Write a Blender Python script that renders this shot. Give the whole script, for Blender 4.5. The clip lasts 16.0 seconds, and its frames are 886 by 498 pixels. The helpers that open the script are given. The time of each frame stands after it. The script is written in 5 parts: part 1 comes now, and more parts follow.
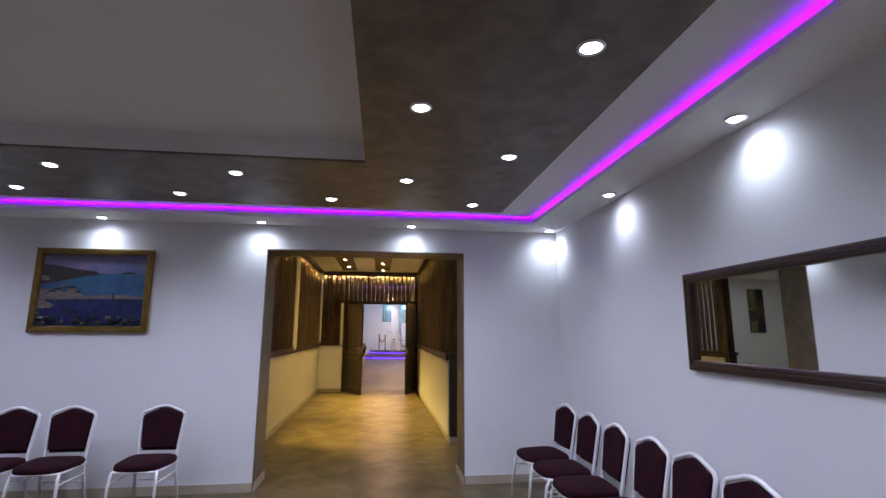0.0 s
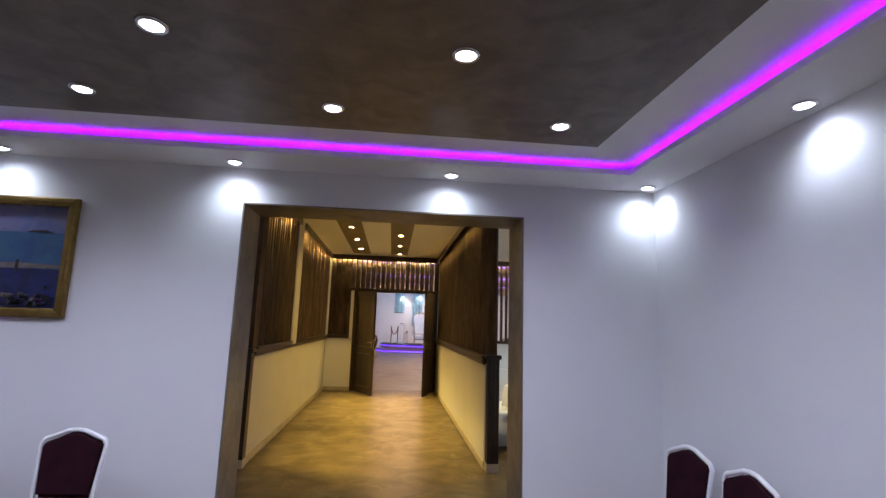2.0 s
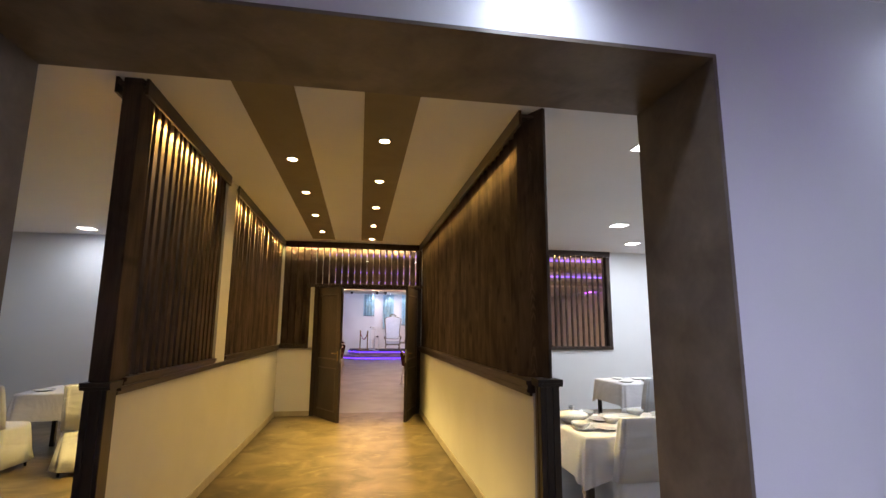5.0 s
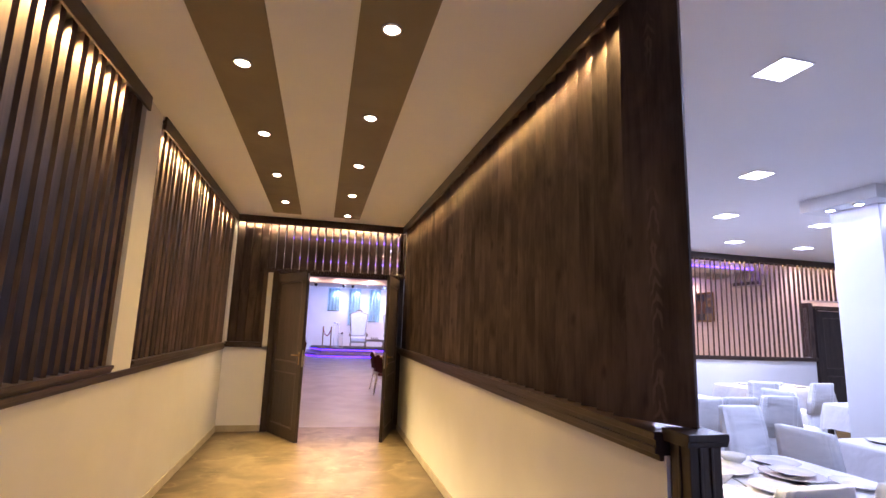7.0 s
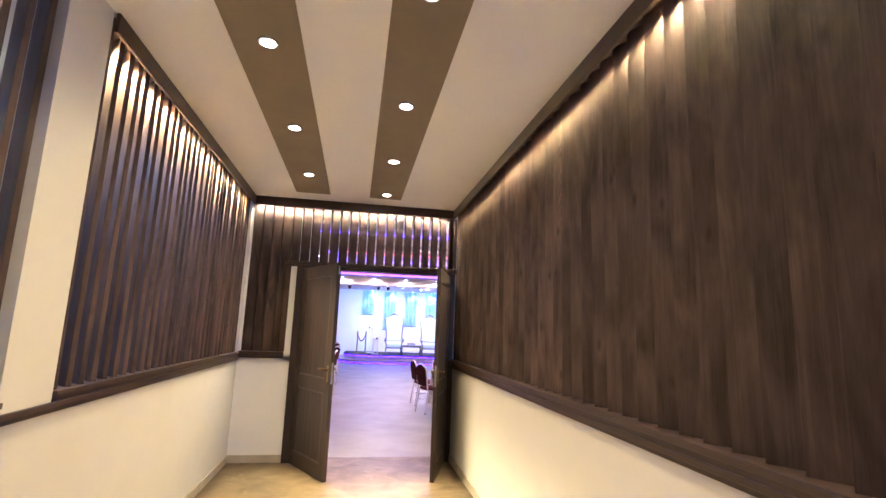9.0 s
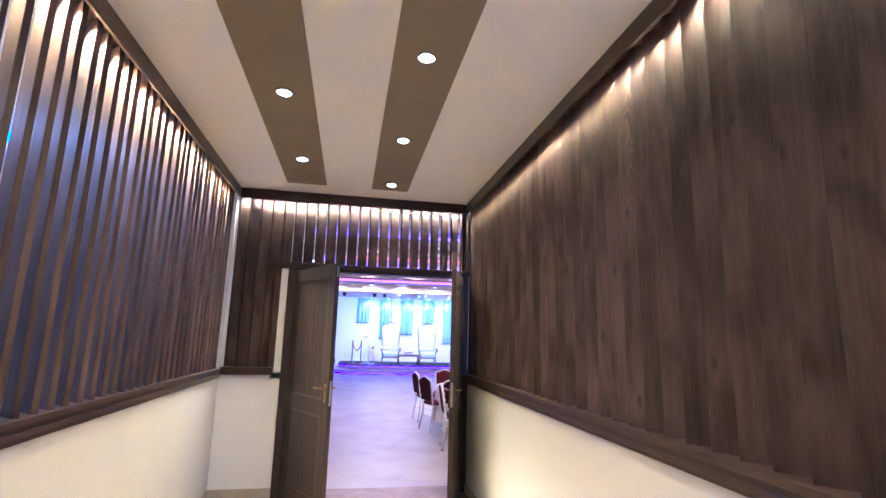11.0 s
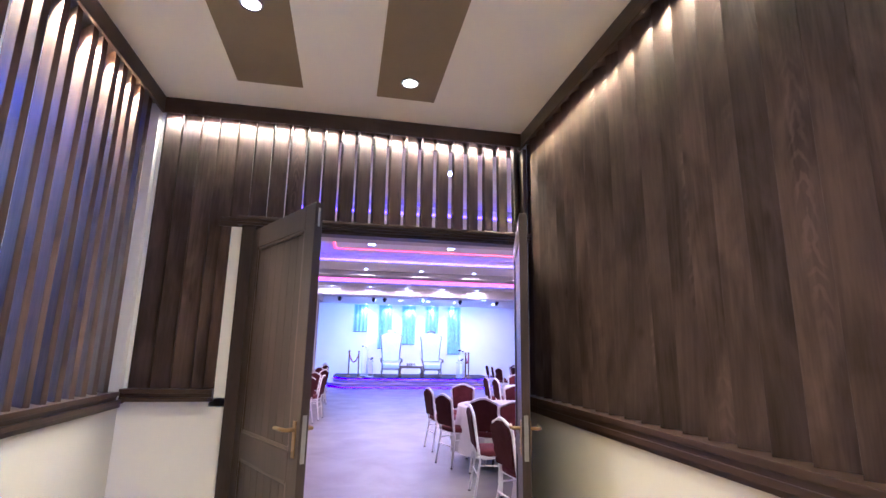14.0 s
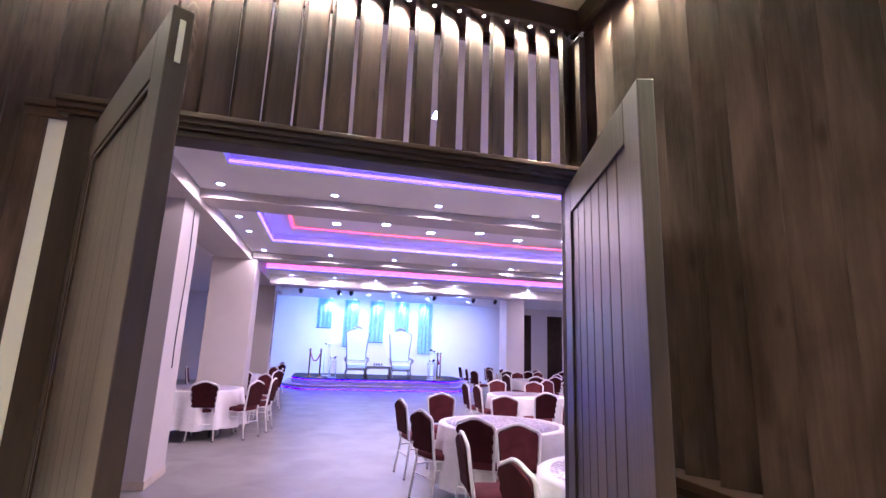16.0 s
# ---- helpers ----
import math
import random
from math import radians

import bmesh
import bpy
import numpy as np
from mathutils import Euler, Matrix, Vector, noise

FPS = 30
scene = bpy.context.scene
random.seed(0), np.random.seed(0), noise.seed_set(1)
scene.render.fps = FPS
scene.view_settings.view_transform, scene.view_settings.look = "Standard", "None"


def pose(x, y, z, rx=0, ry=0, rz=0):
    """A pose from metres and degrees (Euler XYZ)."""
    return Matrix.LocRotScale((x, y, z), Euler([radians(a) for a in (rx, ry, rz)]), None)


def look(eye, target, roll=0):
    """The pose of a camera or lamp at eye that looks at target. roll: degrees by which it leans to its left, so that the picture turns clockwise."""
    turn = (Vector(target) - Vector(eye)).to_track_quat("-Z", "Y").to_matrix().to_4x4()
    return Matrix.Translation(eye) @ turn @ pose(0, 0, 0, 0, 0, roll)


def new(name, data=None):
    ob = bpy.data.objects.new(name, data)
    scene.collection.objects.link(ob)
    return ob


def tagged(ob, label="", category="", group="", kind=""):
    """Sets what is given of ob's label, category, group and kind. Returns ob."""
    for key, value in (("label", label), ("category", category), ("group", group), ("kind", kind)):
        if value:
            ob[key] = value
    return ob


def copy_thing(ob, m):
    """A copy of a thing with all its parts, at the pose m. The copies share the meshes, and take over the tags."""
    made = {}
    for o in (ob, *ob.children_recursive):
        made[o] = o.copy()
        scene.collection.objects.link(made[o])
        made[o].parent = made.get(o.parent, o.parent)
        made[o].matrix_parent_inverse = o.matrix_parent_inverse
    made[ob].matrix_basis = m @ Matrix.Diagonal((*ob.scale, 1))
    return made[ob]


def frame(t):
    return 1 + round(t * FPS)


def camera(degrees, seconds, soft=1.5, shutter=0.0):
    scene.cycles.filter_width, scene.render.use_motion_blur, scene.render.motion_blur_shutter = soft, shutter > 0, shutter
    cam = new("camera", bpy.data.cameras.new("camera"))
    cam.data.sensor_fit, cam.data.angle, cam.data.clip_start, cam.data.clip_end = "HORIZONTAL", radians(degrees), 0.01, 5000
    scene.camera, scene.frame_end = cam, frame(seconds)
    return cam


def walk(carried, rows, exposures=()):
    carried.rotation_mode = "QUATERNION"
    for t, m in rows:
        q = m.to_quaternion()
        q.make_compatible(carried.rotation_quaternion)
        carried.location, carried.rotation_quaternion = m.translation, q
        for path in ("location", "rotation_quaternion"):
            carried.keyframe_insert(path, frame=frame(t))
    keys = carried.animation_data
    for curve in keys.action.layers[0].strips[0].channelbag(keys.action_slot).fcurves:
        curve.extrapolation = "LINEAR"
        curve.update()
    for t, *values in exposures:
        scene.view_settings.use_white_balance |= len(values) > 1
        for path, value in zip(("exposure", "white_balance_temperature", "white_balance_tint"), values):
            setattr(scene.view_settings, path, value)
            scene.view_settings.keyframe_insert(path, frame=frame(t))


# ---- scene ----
cam = camera(84.9, 16.0)
PATH = [
    (0, (0.44, 0.279, 1.537), (0.686, 2.235, 1.876), 0.2),
    (0.5, (0.446, 0.702, 1.552), (0.614, 2.668, 1.877), 2.1),
    (1, (0.405, 1.099, 1.548), (0.636, 3.049, 1.930), 1.4),
    (1.5, (0.364, 1.505, 1.546), (0.598, 3.462, 1.884), 2.0),
    (2, (0.351, 1.918, 1.557), (0.547, 3.884, 1.867), 1.8),
    (2.5, (0.293, 2.324, 1.559), (0.554, 4.277, 1.904), 0.4),
    (3, (0.293, 2.719, 1.565), (0.539, 4.675, 1.902), 0.9),
    (3.5, (0.319, 3.12, 1.566), (0.528, 5.082, 1.894), 2.4),
    (4, (0.297, 3.52, 1.577), (0.587, 5.47, 1.914), 0.5),
    (4.2, (0.297, 3.685, 1.566), (0.611, 5.633, 1.897), -0.5),
    (6.3, (0.216, 5.309, 1.565), (0.581, 7.250, 1.881), 2.3),
    (6.5, (0.206, 5.486, 1.563), (0.650, 7.412, 1.869), 0.2),
    (7, (0.180, 5.875, 1.576), (0.649, 7.794, 1.893), 2.0),
    (7.5, (0.206, 6.273, 1.598), (0.640, 8.200, 1.913), 2.7),
    (8, (0.175, 6.647, 1.592), (0.595, 8.568, 1.958), 1.6),
    (8.5, (0.186, 7.031, 1.597), (0.577, 8.955, 1.978), 2.1),
    (9, (0.184, 7.399, 1.586), (0.522, 9.343, 1.916), 2.1),
    (9.5, (0.128, 7.736, 1.589), (0.483, 9.672, 1.942), -0.2),
    (9.7, (0.142, 7.841, 1.574), (0.511, 9.779, 1.905), 0.1),
    (12, (0.065, 8.522, 1.629), (0.416, 10.454, 2.008), 2.1),
    (12.5, (0.059, 8.883, 1.596), (0.421, 10.816, 1.960), 2.0),
    (13, (0.060, 9.340, 1.567), (0.408, 11.277, 1.921), 1.7),
    (13.5, (0.074, 9.821, 1.538), (0.453, 11.748, 1.916), 1.4),
    (14, (0.149, 10.251, 1.526), (0.524, 12.174, 1.930), 1.0),
    (14.5, (0.187, 10.638, 1.523), (0.575, 12.557, 1.934), 1.4),
    (15, (0.219, 10.991, 1.536), (0.670, 12.897, 1.941), 0.0),
    (15.5, (0.278, 11.354, 1.560), (0.710, 13.257, 1.998), 1.8),
    (16, (0.302, 11.744, 1.572), (0.798, 13.639, 1.973), 2.1),
]
walk(cam, [(t, look(eye, target, roll)) for t, eye, target, roll in PATH],
     [(0, 0.22, 7300, 10), (4.2, 0.20, 7300, 10), (6.3, 0.66, 6000, 34), (7, 0.86, 5600, 38), (8, 1.44, 5250, 40), (9, 1.48, 4650, 33), (9.7, 1.50, 4400, 34), (11.8, 1.48, 4150, 36), (14, 1.42, 4150, 36), (16, 1.32, 4250, 35)])


# ---- world and helpers ----
world = bpy.data.worlds.new("night")
scene.world = world
world.use_nodes = True
world.node_tree.nodes["Background"].inputs[0].default_value = (0.5, 0.55, 0.7, 1)
world.node_tree.nodes["Background"].inputs[1].default_value = 0.02


def link(ob, kind="structure", label="", category=""):
    return tagged(ob, label, category, "", kind)


def mesh_of(bm, name, mat):
    me = bpy.data.meshes.new(name)
    bm.normal_update()
    bm.to_mesh(me)
    bm.free()
    if mat is not None:
        for m in (mat if isinstance(mat, (list, tuple)) else [mat]):
            me.materials.append(m)
    return me


def part(name, bm, mat, parent=None, label="", m=None):
    ob = new(name, mesh_of(bm, name, mat))
    if parent is not None:
        ob.parent = parent
    if m is not None:
        ob.matrix_basis = m
    if label:
        ob["label"] = label
    return ob


def thing(name, m, label, category, group=""):
    ob = new(name)
    ob.empty_display_size = 0.1
    ob.matrix_basis = m
    return tagged(ob, label, category, group)


def box(bm, x0, x1, y0, y1, z0, z1, bevel=0.0, m=None, mat=0):
    """Adds a box to bm, with its edges bevelled."""
    tmp = bmesh.new()
    bmesh.ops.create_cube(tmp, size=1, matrix=Matrix.LocRotScale(((x0 + x1) / 2, (y0 + y1) / 2, (z0 + z1) / 2), None, (x1 - x0, y1 - y0, z1 - z0)))
    if bevel:
        bmesh.ops.bevel(tmp, geom=tmp.edges[:], offset=bevel, segments=2, affect='EDGES', profile=0.6)
    join(bm, tmp, m, mat)
    return bm


def join(bm, tmp, m=None, mat=0, smooth=False):
    vs = {}
    for v in tmp.verts:
        vs[v] = bm.verts.new(m @ v.co if m is not None else v.co)
    for f in tmp.faces:
        try:
            g = bm.faces.new([vs[v] for v in f.verts])
            g.material_index = mat
            g.smooth = smooth or f.smooth
        except ValueError:
            pass
    tmp.free()


def boxes(*rows, bevel=0.0):
    bm = bmesh.new()
    for r in rows:
        box(bm, *r, bevel=bevel)
    return bm


def tube(bm, pts, r, sides=8, closed=False, mat=0, flat=1.0):
    """A round bar along pts."""
    pts = [Vector(p) for p in pts]
    n = len(pts)
    rings = []
    side = None
    for i, p in enumerate(pts):
        a = pts[(i - 1) % n] if closed or i else p
        b = pts[(i + 1) % n] if closed or i < n - 1 else p
        d = (b - a).normalized()
        if side is None:
            side = d.orthogonal().normalized()
        side = (side - d * side.dot(d)).normalized()
        up = d.cross(side)
        rings.append([bm.verts.new(p + r * (math.cos(2 * math.pi * k / sides) * side + flat * math.sin(2 * math.pi * k / sides) * up)) for k in range(sides)])
    for i in range(n if closed else n - 1):
        a, b = rings[i], rings[(i + 1) % n]
        for k in range(sides):
            f = bm.faces.new((a[k], a[(k + 1) % sides], b[(k + 1) % sides], b[k]))
            f.smooth, f.material_index = True, mat
    if not closed:
        bm.faces.new(rings[0][::-1]).material_index = mat
        bm.faces.new(rings[-1]).material_index = mat
    return bm


def lathe(bm, profile, steps=20, m=None, mat=0, caps=True):
    """Turns (r, z) pairs about z."""
    rings = []
    for r, z in profile:
        ring = []
        for k in range(steps):
            a = 2 * math.pi * k / steps
            p = Vector((r * math.cos(a), r * math.sin(a), z))
            ring.append(bm.verts.new(m @ p if m is not None else p))
        rings.append(ring)
    for a, b in zip(rings, rings[1:]):
        for k in range(steps):
            f = bm.faces.new((a[k], a[(k + 1) % steps], b[(k + 1) % steps], b[k]))
            f.smooth, f.material_index = True, mat
    if caps:
        bm.faces.new(rings[0][::-1]).material_index = mat
        bm.faces.new(rings[-1]).material_index = mat
    return bm


def prism(bm, outline, y0, y1, m=None, mat=0, bevel=0.0):
    """A plate with the outline (x, z), between y0 and y1."""
    tmp = bmesh.new()
    a = [tmp.verts.new((x, y0, z)) for x, z in outline]
    b = [tmp.verts.new((x, y1, z)) for x, z in outline]
    n = len(outline)
    fa = tmp.faces.new(a)
    fb = tmp.faces.new(b[::-1])
    for k in range(n):
        tmp.faces.new((a[(k + 1) % n], a[k], b[k], b[(k + 1) % n]))
    bmesh.ops.recalc_face_normals(tmp, faces=tmp.faces[:])
    if bevel:
        bmesh.ops.bevel(tmp, geom=list(fa.edges) + list(fb.edges), offset=bevel, segments=2, affect='EDGES', profile=0.6)
    join(bm, tmp, m, mat)
    return bm


# ---- materials ----
def material(name, colour, rough=0.6, metal=0.0, vary=0.08, scale=4.0, fine=60.0, bump=0.02, second=None, stretch=(1, 1, 1), spec=0.5, coat=0.0, random_shift=False, tone=0.0, sheen=0.0, detail=6, folds=0.0):
    """A surface with cloudy and fine variation, a second colour in its stains, and fine relief."""
    mat = bpy.data.materials.new(name)
    mat.use_nodes = True
    nt = mat.node_tree
    N, L = nt.nodes, nt.links
    bsdf = N["Principled BSDF"]
    bsdf.inputs["Roughness"].default_value = rough
    bsdf.inputs["Metallic"].default_value = metal
    bsdf.inputs["Specular IOR Level"].default_value = spec
    bsdf.inputs["Coat Weight"].default_value = coat
    bsdf.inputs["Sheen Weight"].default_value = sheen
    tc = N.new("ShaderNodeTexCoord")
    mp = N.new("ShaderNodeMapping")
    mp.inputs["Scale"].default_value = stretch
    L.new(tc.outputs["Object"], mp.inputs["Vector"])
    vec = mp.outputs["Vector"]
    info = N.new("ShaderNodeObjectInfo")
    if random_shift:
        add = N.new("ShaderNodeVectorMath")
        add.operation = "MULTIPLY_ADD"
        comb = N.new("ShaderNodeCombineXYZ")
        for k in range(3):
            L.new(info.outputs["Random"], comb.inputs[k])
        L.new(comb.outputs[0], add.inputs[0])
        add.inputs[1].default_value = (37, 53, 71)
        L.new(vec, add.inputs[2])
        vec = add.outputs[0]
    n1 = N.new("ShaderNodeTexNoise")
    n1.inputs["Scale"].default_value, n1.inputs["Detail"].default_value, n1.inputs["Distortion"].default_value = scale, detail, 0.6
    n2 = N.new("ShaderNodeTexNoise")
    n2.inputs["Scale"].default_value, n2.inputs["Detail"].default_value = fine, 4
    L.new(vec, n1.inputs["Vector"])
    L.new(vec, n2.inputs["Vector"])
    ramp = N.new("ShaderNodeMapRange")
    ramp.inputs["From Min"].default_value, ramp.inputs["From Max"].default_value = 0.32, 0.68
    L.new(n1.outputs["Fac"], ramp.inputs["Value"])
    mix = N.new("ShaderNodeMix")
    mix.data_type = "RGBA"
    other = second or tuple(v * (1 - 2 * vary) for v in colour)
    mix.inputs["A"].default_value = (*colour, 1)
    mix.inputs["B"].default_value = (*other, 1)
    L.new(ramp.outputs[0], mix.inputs["Factor"])
    hsv = N.new("ShaderNodeHueSaturation")
    mul = N.new("ShaderNodeMath")
    mul.operation = "MULTIPLY_ADD"
    mul.inputs[1].default_value, mul.inputs[2].default_value = vary * 2, 1 - vary
    L.new(n2.outputs["Fac"], mul.inputs[0])
    out = mul.outputs[0]
    if tone:
        t2 = N.new("ShaderNodeMath")
        t2.operation = "MULTIPLY_ADD"
        t2.inputs[1].default_value = tone
        L.new(info.outputs["Random"], t2.inputs[0])
        sub = N.new("ShaderNodeMath")
        sub.operation = "SUBTRACT"
        L.new(out, sub.inputs[0])
        sub.inputs[1].default_value = tone / 2
        L.new(sub.outputs[0], t2.inputs[2])
        out = t2.outputs[0]
    L.new(out, hsv.inputs["Value"])
    L.new(mix.outputs["Result"], hsv.inputs["Color"])
    L.new(hsv.outputs[0], bsdf.inputs["Base Color"])
    rr = N.new("ShaderNodeMath")
    rr.operation = "MULTIPLY_ADD"
    rr.inputs[1].default_value, rr.inputs[2].default_value = 0.14, rough - 0.07
    L.new(n1.outputs["Fac"], rr.inputs[0])
    L.new(rr.outputs[0], bsdf.inputs["Roughness"])
    if bump:
        bp = N.new("ShaderNodeBump")
        bp.inputs["Strength"].default_value = min(1.0, bump * 10)
        bp.inputs["Distance"].default_value = 0.004
        L.new(n2.outputs["Fac"], bp.inputs["Height"])
        L.new(bp.outputs[0], bsdf.inputs["Normal"])
        if folds:
            b2 = N.new("ShaderNodeBump")
            b2.inputs["Strength"].default_value, b2.inputs["Distance"].default_value = 1.0, folds
            L.new(n1.outputs["Fac"], b2.inputs["Height"])
            L.new(b2.outputs[0], bp.inputs["Normal"])
    return mat


def wood(name, dark, light, rough=0.45, along="Z", tone=0.25, coat=0.1, flame=0.0):
    """Stained softwood: cloudy stain, long grain, knots, and where flame is set pale pointed growth rings on some boards."""
    mat = bpy.data.materials.new(name)
    mat.use_nodes = True
    nt = mat.node_tree
    N, L = nt.nodes, nt.links
    bsdf = N["Principled BSDF"]
    bsdf.inputs["Roughness"].default_value = rough
    bsdf.inputs["Coat Weight"].default_value = coat
    bsdf.inputs["Coat Roughness"].default_value = 0.3
    bsdf.inputs["Specular IOR Level"].default_value = 0.3 if coat else 0.18
    tc, info = N.new("ShaderNodeTexCoord"), N.new("ShaderNodeObjectInfo")

    def math_node(op, a, b=None, c=None):
        n = N.new("ShaderNodeMath")
        n.operation = op
        for k, v in enumerate((a, b, c)):
            if v is None:
                continue
            if isinstance(v, (int, float)):
                n.inputs[k].default_value = v
            else:
                L.new(v, n.inputs[k])
        return n.outputs[0]

    def mapped(scale, rotate=(0, 0, 0)):
        n = N.new("ShaderNodeMapping")
        n.inputs["Scale"].default_value, n.inputs["Rotation"].default_value = scale, rotate
        L.new(shift.outputs[0], n.inputs["Vector"])
        return n.outputs[0]

    def cloud(vec, scale, detail, distortion=0.0):
        n = N.new("ShaderNodeTexNoise")
        n.inputs["Scale"].default_value, n.inputs["Detail"].default_value, n.inputs["Distortion"].default_value = scale, detail, distortion
        L.new(vec, n.inputs["Vector"])
        return n.outputs["Fac"]

    def ramp(v, a, b):
        n = N.new("ShaderNodeMapRange")
        n.interpolation_type = "SMOOTHSTEP"
        n.inputs["From Min"].default_value, n.inputs["From Max"].default_value = a, b
        L.new(v, n.inputs["Value"])
        return n.outputs[0]
    comb = N.new("ShaderNodeCombineXYZ")
    for k in range(3):
        L.new(info.outputs["Random"], comb.inputs[k])
    shift = N.new("ShaderNodeVectorMath")
    shift.operation = "MULTIPLY_ADD"
    shift.inputs[1].default_value = (31, 47, 83)
    L.new(comb.outputs[0], shift.inputs[0])
    L.new(tc.outputs["Object"], shift.inputs[2])
    pick = {"X": 0, "Y": 1, "Z": 2}[along]
    lengthwise = lambda across, down: tuple(down if k == pick else across for k in range(3))
    grain = mapped(lengthwise(13, 0.8))
    rings = math_node("SINE", math_node("MULTIPLY", cloud(grain, 0.8, 2, 1.6), 22))
    fine = cloud(grain, 13, 6)
    relief = math_node("MULTIPLY_ADD", fine, 0.36, math_node("MULTIPLY", rings, 0.07))
    stain = cloud(mapped(lengthwise(6.0, 2.2)), 1.0, 6, 0.6)
    value = math_node("MULTIPLY_ADD", ramp(stain, 0.28, 0.74), 0.56, relief)
    knot = N.new("ShaderNodeTexVoronoi")
    knot.voronoi_dimensions = "2D"
    knot.inputs["Scale"].default_value = 1.0
    L.new(mapped((4.0, 4.0, 1.5), (math.pi / 2, 0, 0)), knot.inputs["Vector"])
    eye = math_node("MULTIPLY_ADD", fine, 0.05, knot.outputs["Distance"])
    value = math_node("MULTIPLY", value, math_node("MULTIPLY_ADD", ramp(eye, 0.03, 0.10), 0.6, 0.4))
    if flame:
        # pointed growth rings down the middle of some boards
        sep = N.new("ShaderNodeSeparateXYZ")
        L.new(tc.outputs["Object"], sep.inputs[0])
        wander = cloud(mapped(lengthwise(3, 2.2)), 1.0, 2)
        u = math_node("ABSOLUTE", math_node("MULTIPLY_ADD", wander, 0.05, math_node("MULTIPLY_ADD", info.outputs["Random"], 0.04, math_node("SUBTRACT", sep.outputs[0], 0.045))))
        phase = math_node("MULTIPLY_ADD", u, 190, math_node("MULTIPLY_ADD", sep.outputs[2], 62, math_node("MULTIPLY", cloud(mapped(lengthwise(7, 5)), 1.0, 4), 30)))
        rung = math_node("MULTIPLY", ramp(math_node("SINE", phase), 0.0, 0.9), math_node("SUBTRACT", 1.0, ramp(u, 0.012, 0.034)))
        chosen = 1.0 if flame > 0.8 else ramp(cloud(mapped(lengthwise(1.5, 0.3)), 1.0, 1), 0.56, 0.66)
        reach = ramp(cloud(mapped(lengthwise(1.0, 1.6)), 1.0, 1), 0.36, 0.52)
        value = math_node("MULTIPLY_ADD", math_node("MULTIPLY", math_node("MULTIPLY", rung, reach), chosen), flame * 0.6 if flame > 0.8 else flame, value)
    mix = N.new("ShaderNodeMix")
    mix.data_type = "RGBA"
    mix.inputs["A"].default_value, mix.inputs["B"].default_value = (*dark, 1), (*light, 1)
    L.new(value, mix.inputs["Factor"])
    hsv = N.new("ShaderNodeHueSaturation")
    L.new(math_node("MULTIPLY_ADD", info.outputs["Random"], tone * 2, 1 - tone), hsv.inputs["Value"])
    L.new(mix.outputs["Result"], hsv.inputs["Color"])
    L.new(hsv.outputs[0], bsdf.inputs["Base Color"])
    bp = N.new("ShaderNodeBump")
    bp.inputs["Strength"].default_value, bp.inputs["Distance"].default_value = 0.5, 0.003
    L.new(relief, bp.inputs["Height"])
    L.new(bp.outputs[0], bsdf.inputs["Normal"])
    return mat


def marbled(name, light, dark, vein):
    """Polished stone-look tile: cloudy patches and broken pale veins."""
    mat = bpy.data.materials.new(name)
    mat.use_nodes = True
    N, L = mat.node_tree.nodes, mat.node_tree.links
    bsdf = N["Principled BSDF"]
    bsdf.inputs["Specular IOR Level"].default_value = 0.34
    tc = N.new("ShaderNodeTexCoord")

    def cloud(scale, detail, distortion, stretch=(1, 1, 1)):
        mp = N.new("ShaderNodeMapping")
        mp.inputs["Scale"].default_value = stretch
        L.new(tc.outputs["Object"], mp.inputs["Vector"])
        n = N.new("ShaderNodeTexNoise")
        n.inputs["Scale"].default_value, n.inputs["Detail"].default_value, n.inputs["Distortion"].default_value = scale, detail, distortion
        L.new(mp.outputs["Vector"], n.inputs["Vector"])
        return n.outputs["Fac"]

    def ramp(v, a, b, lo=0.0, hi=1.0):
        n = N.new("ShaderNodeMapRange")
        n.inputs["From Min"].default_value, n.inputs["From Max"].default_value = a, b
        n.inputs["To Min"].default_value, n.inputs["To Max"].default_value = lo, hi
        L.new(v, n.inputs["Value"])
        return n.outputs[0]

    def mixed(f, a, b):
        n = N.new("ShaderNodeMix")
        n.data_type = "RGBA"
        for key, v in (("Factor", f), ("A", a), ("B", b)):
            if isinstance(v, tuple):
                n.inputs[key].default_value = (*v, 1)
            else:
                L.new(v, n.inputs[key])
        return n.outputs["Result"]

    def maths(op, a, b=0.0):
        n = N.new("ShaderNodeMath")
        n.operation = op
        for k, v in enumerate((a, b)):
            if isinstance(v, float):
                n.inputs[k].default_value = v
            else:
                L.new(v, n.inputs[k])
        return n.outputs[0]
    patches = cloud(2.6, 8, 0.7)
    line = maths("ABSOLUTE", maths("SUBTRACT", cloud(1.9, 5, 1.3, (0.75, 1.3, 1)), 0.5))
    broken = maths("MULTIPLY", ramp(line, 0.0, 0.045, 1.0, 0.0), ramp(cloud(3.1, 3, 0.0), 0.46, 0.64, 0.0, 0.55))
    L.new(mixed(broken, mixed(ramp(patches, 0.33, 0.67), light, dark), vein), bsdf.inputs["Base Color"])
    L.new(ramp(patches, 0.2, 0.8, 0.30, 0.42), bsdf.inputs["Roughness"])
    return mat


def glow(name, colour, strength):
    mat = bpy.data.materials.new(name)
    mat.use_nodes = True
    b = mat.node_tree.nodes["Principled BSDF"]
    b.inputs["Base Color"].default_value = (0.6, 0.6, 0.6, 1)
    b.inputs["Emission Color"].default_value = (*colour, 1)
    b.inputs["Emission Strength"].default_value = strength
    return mat


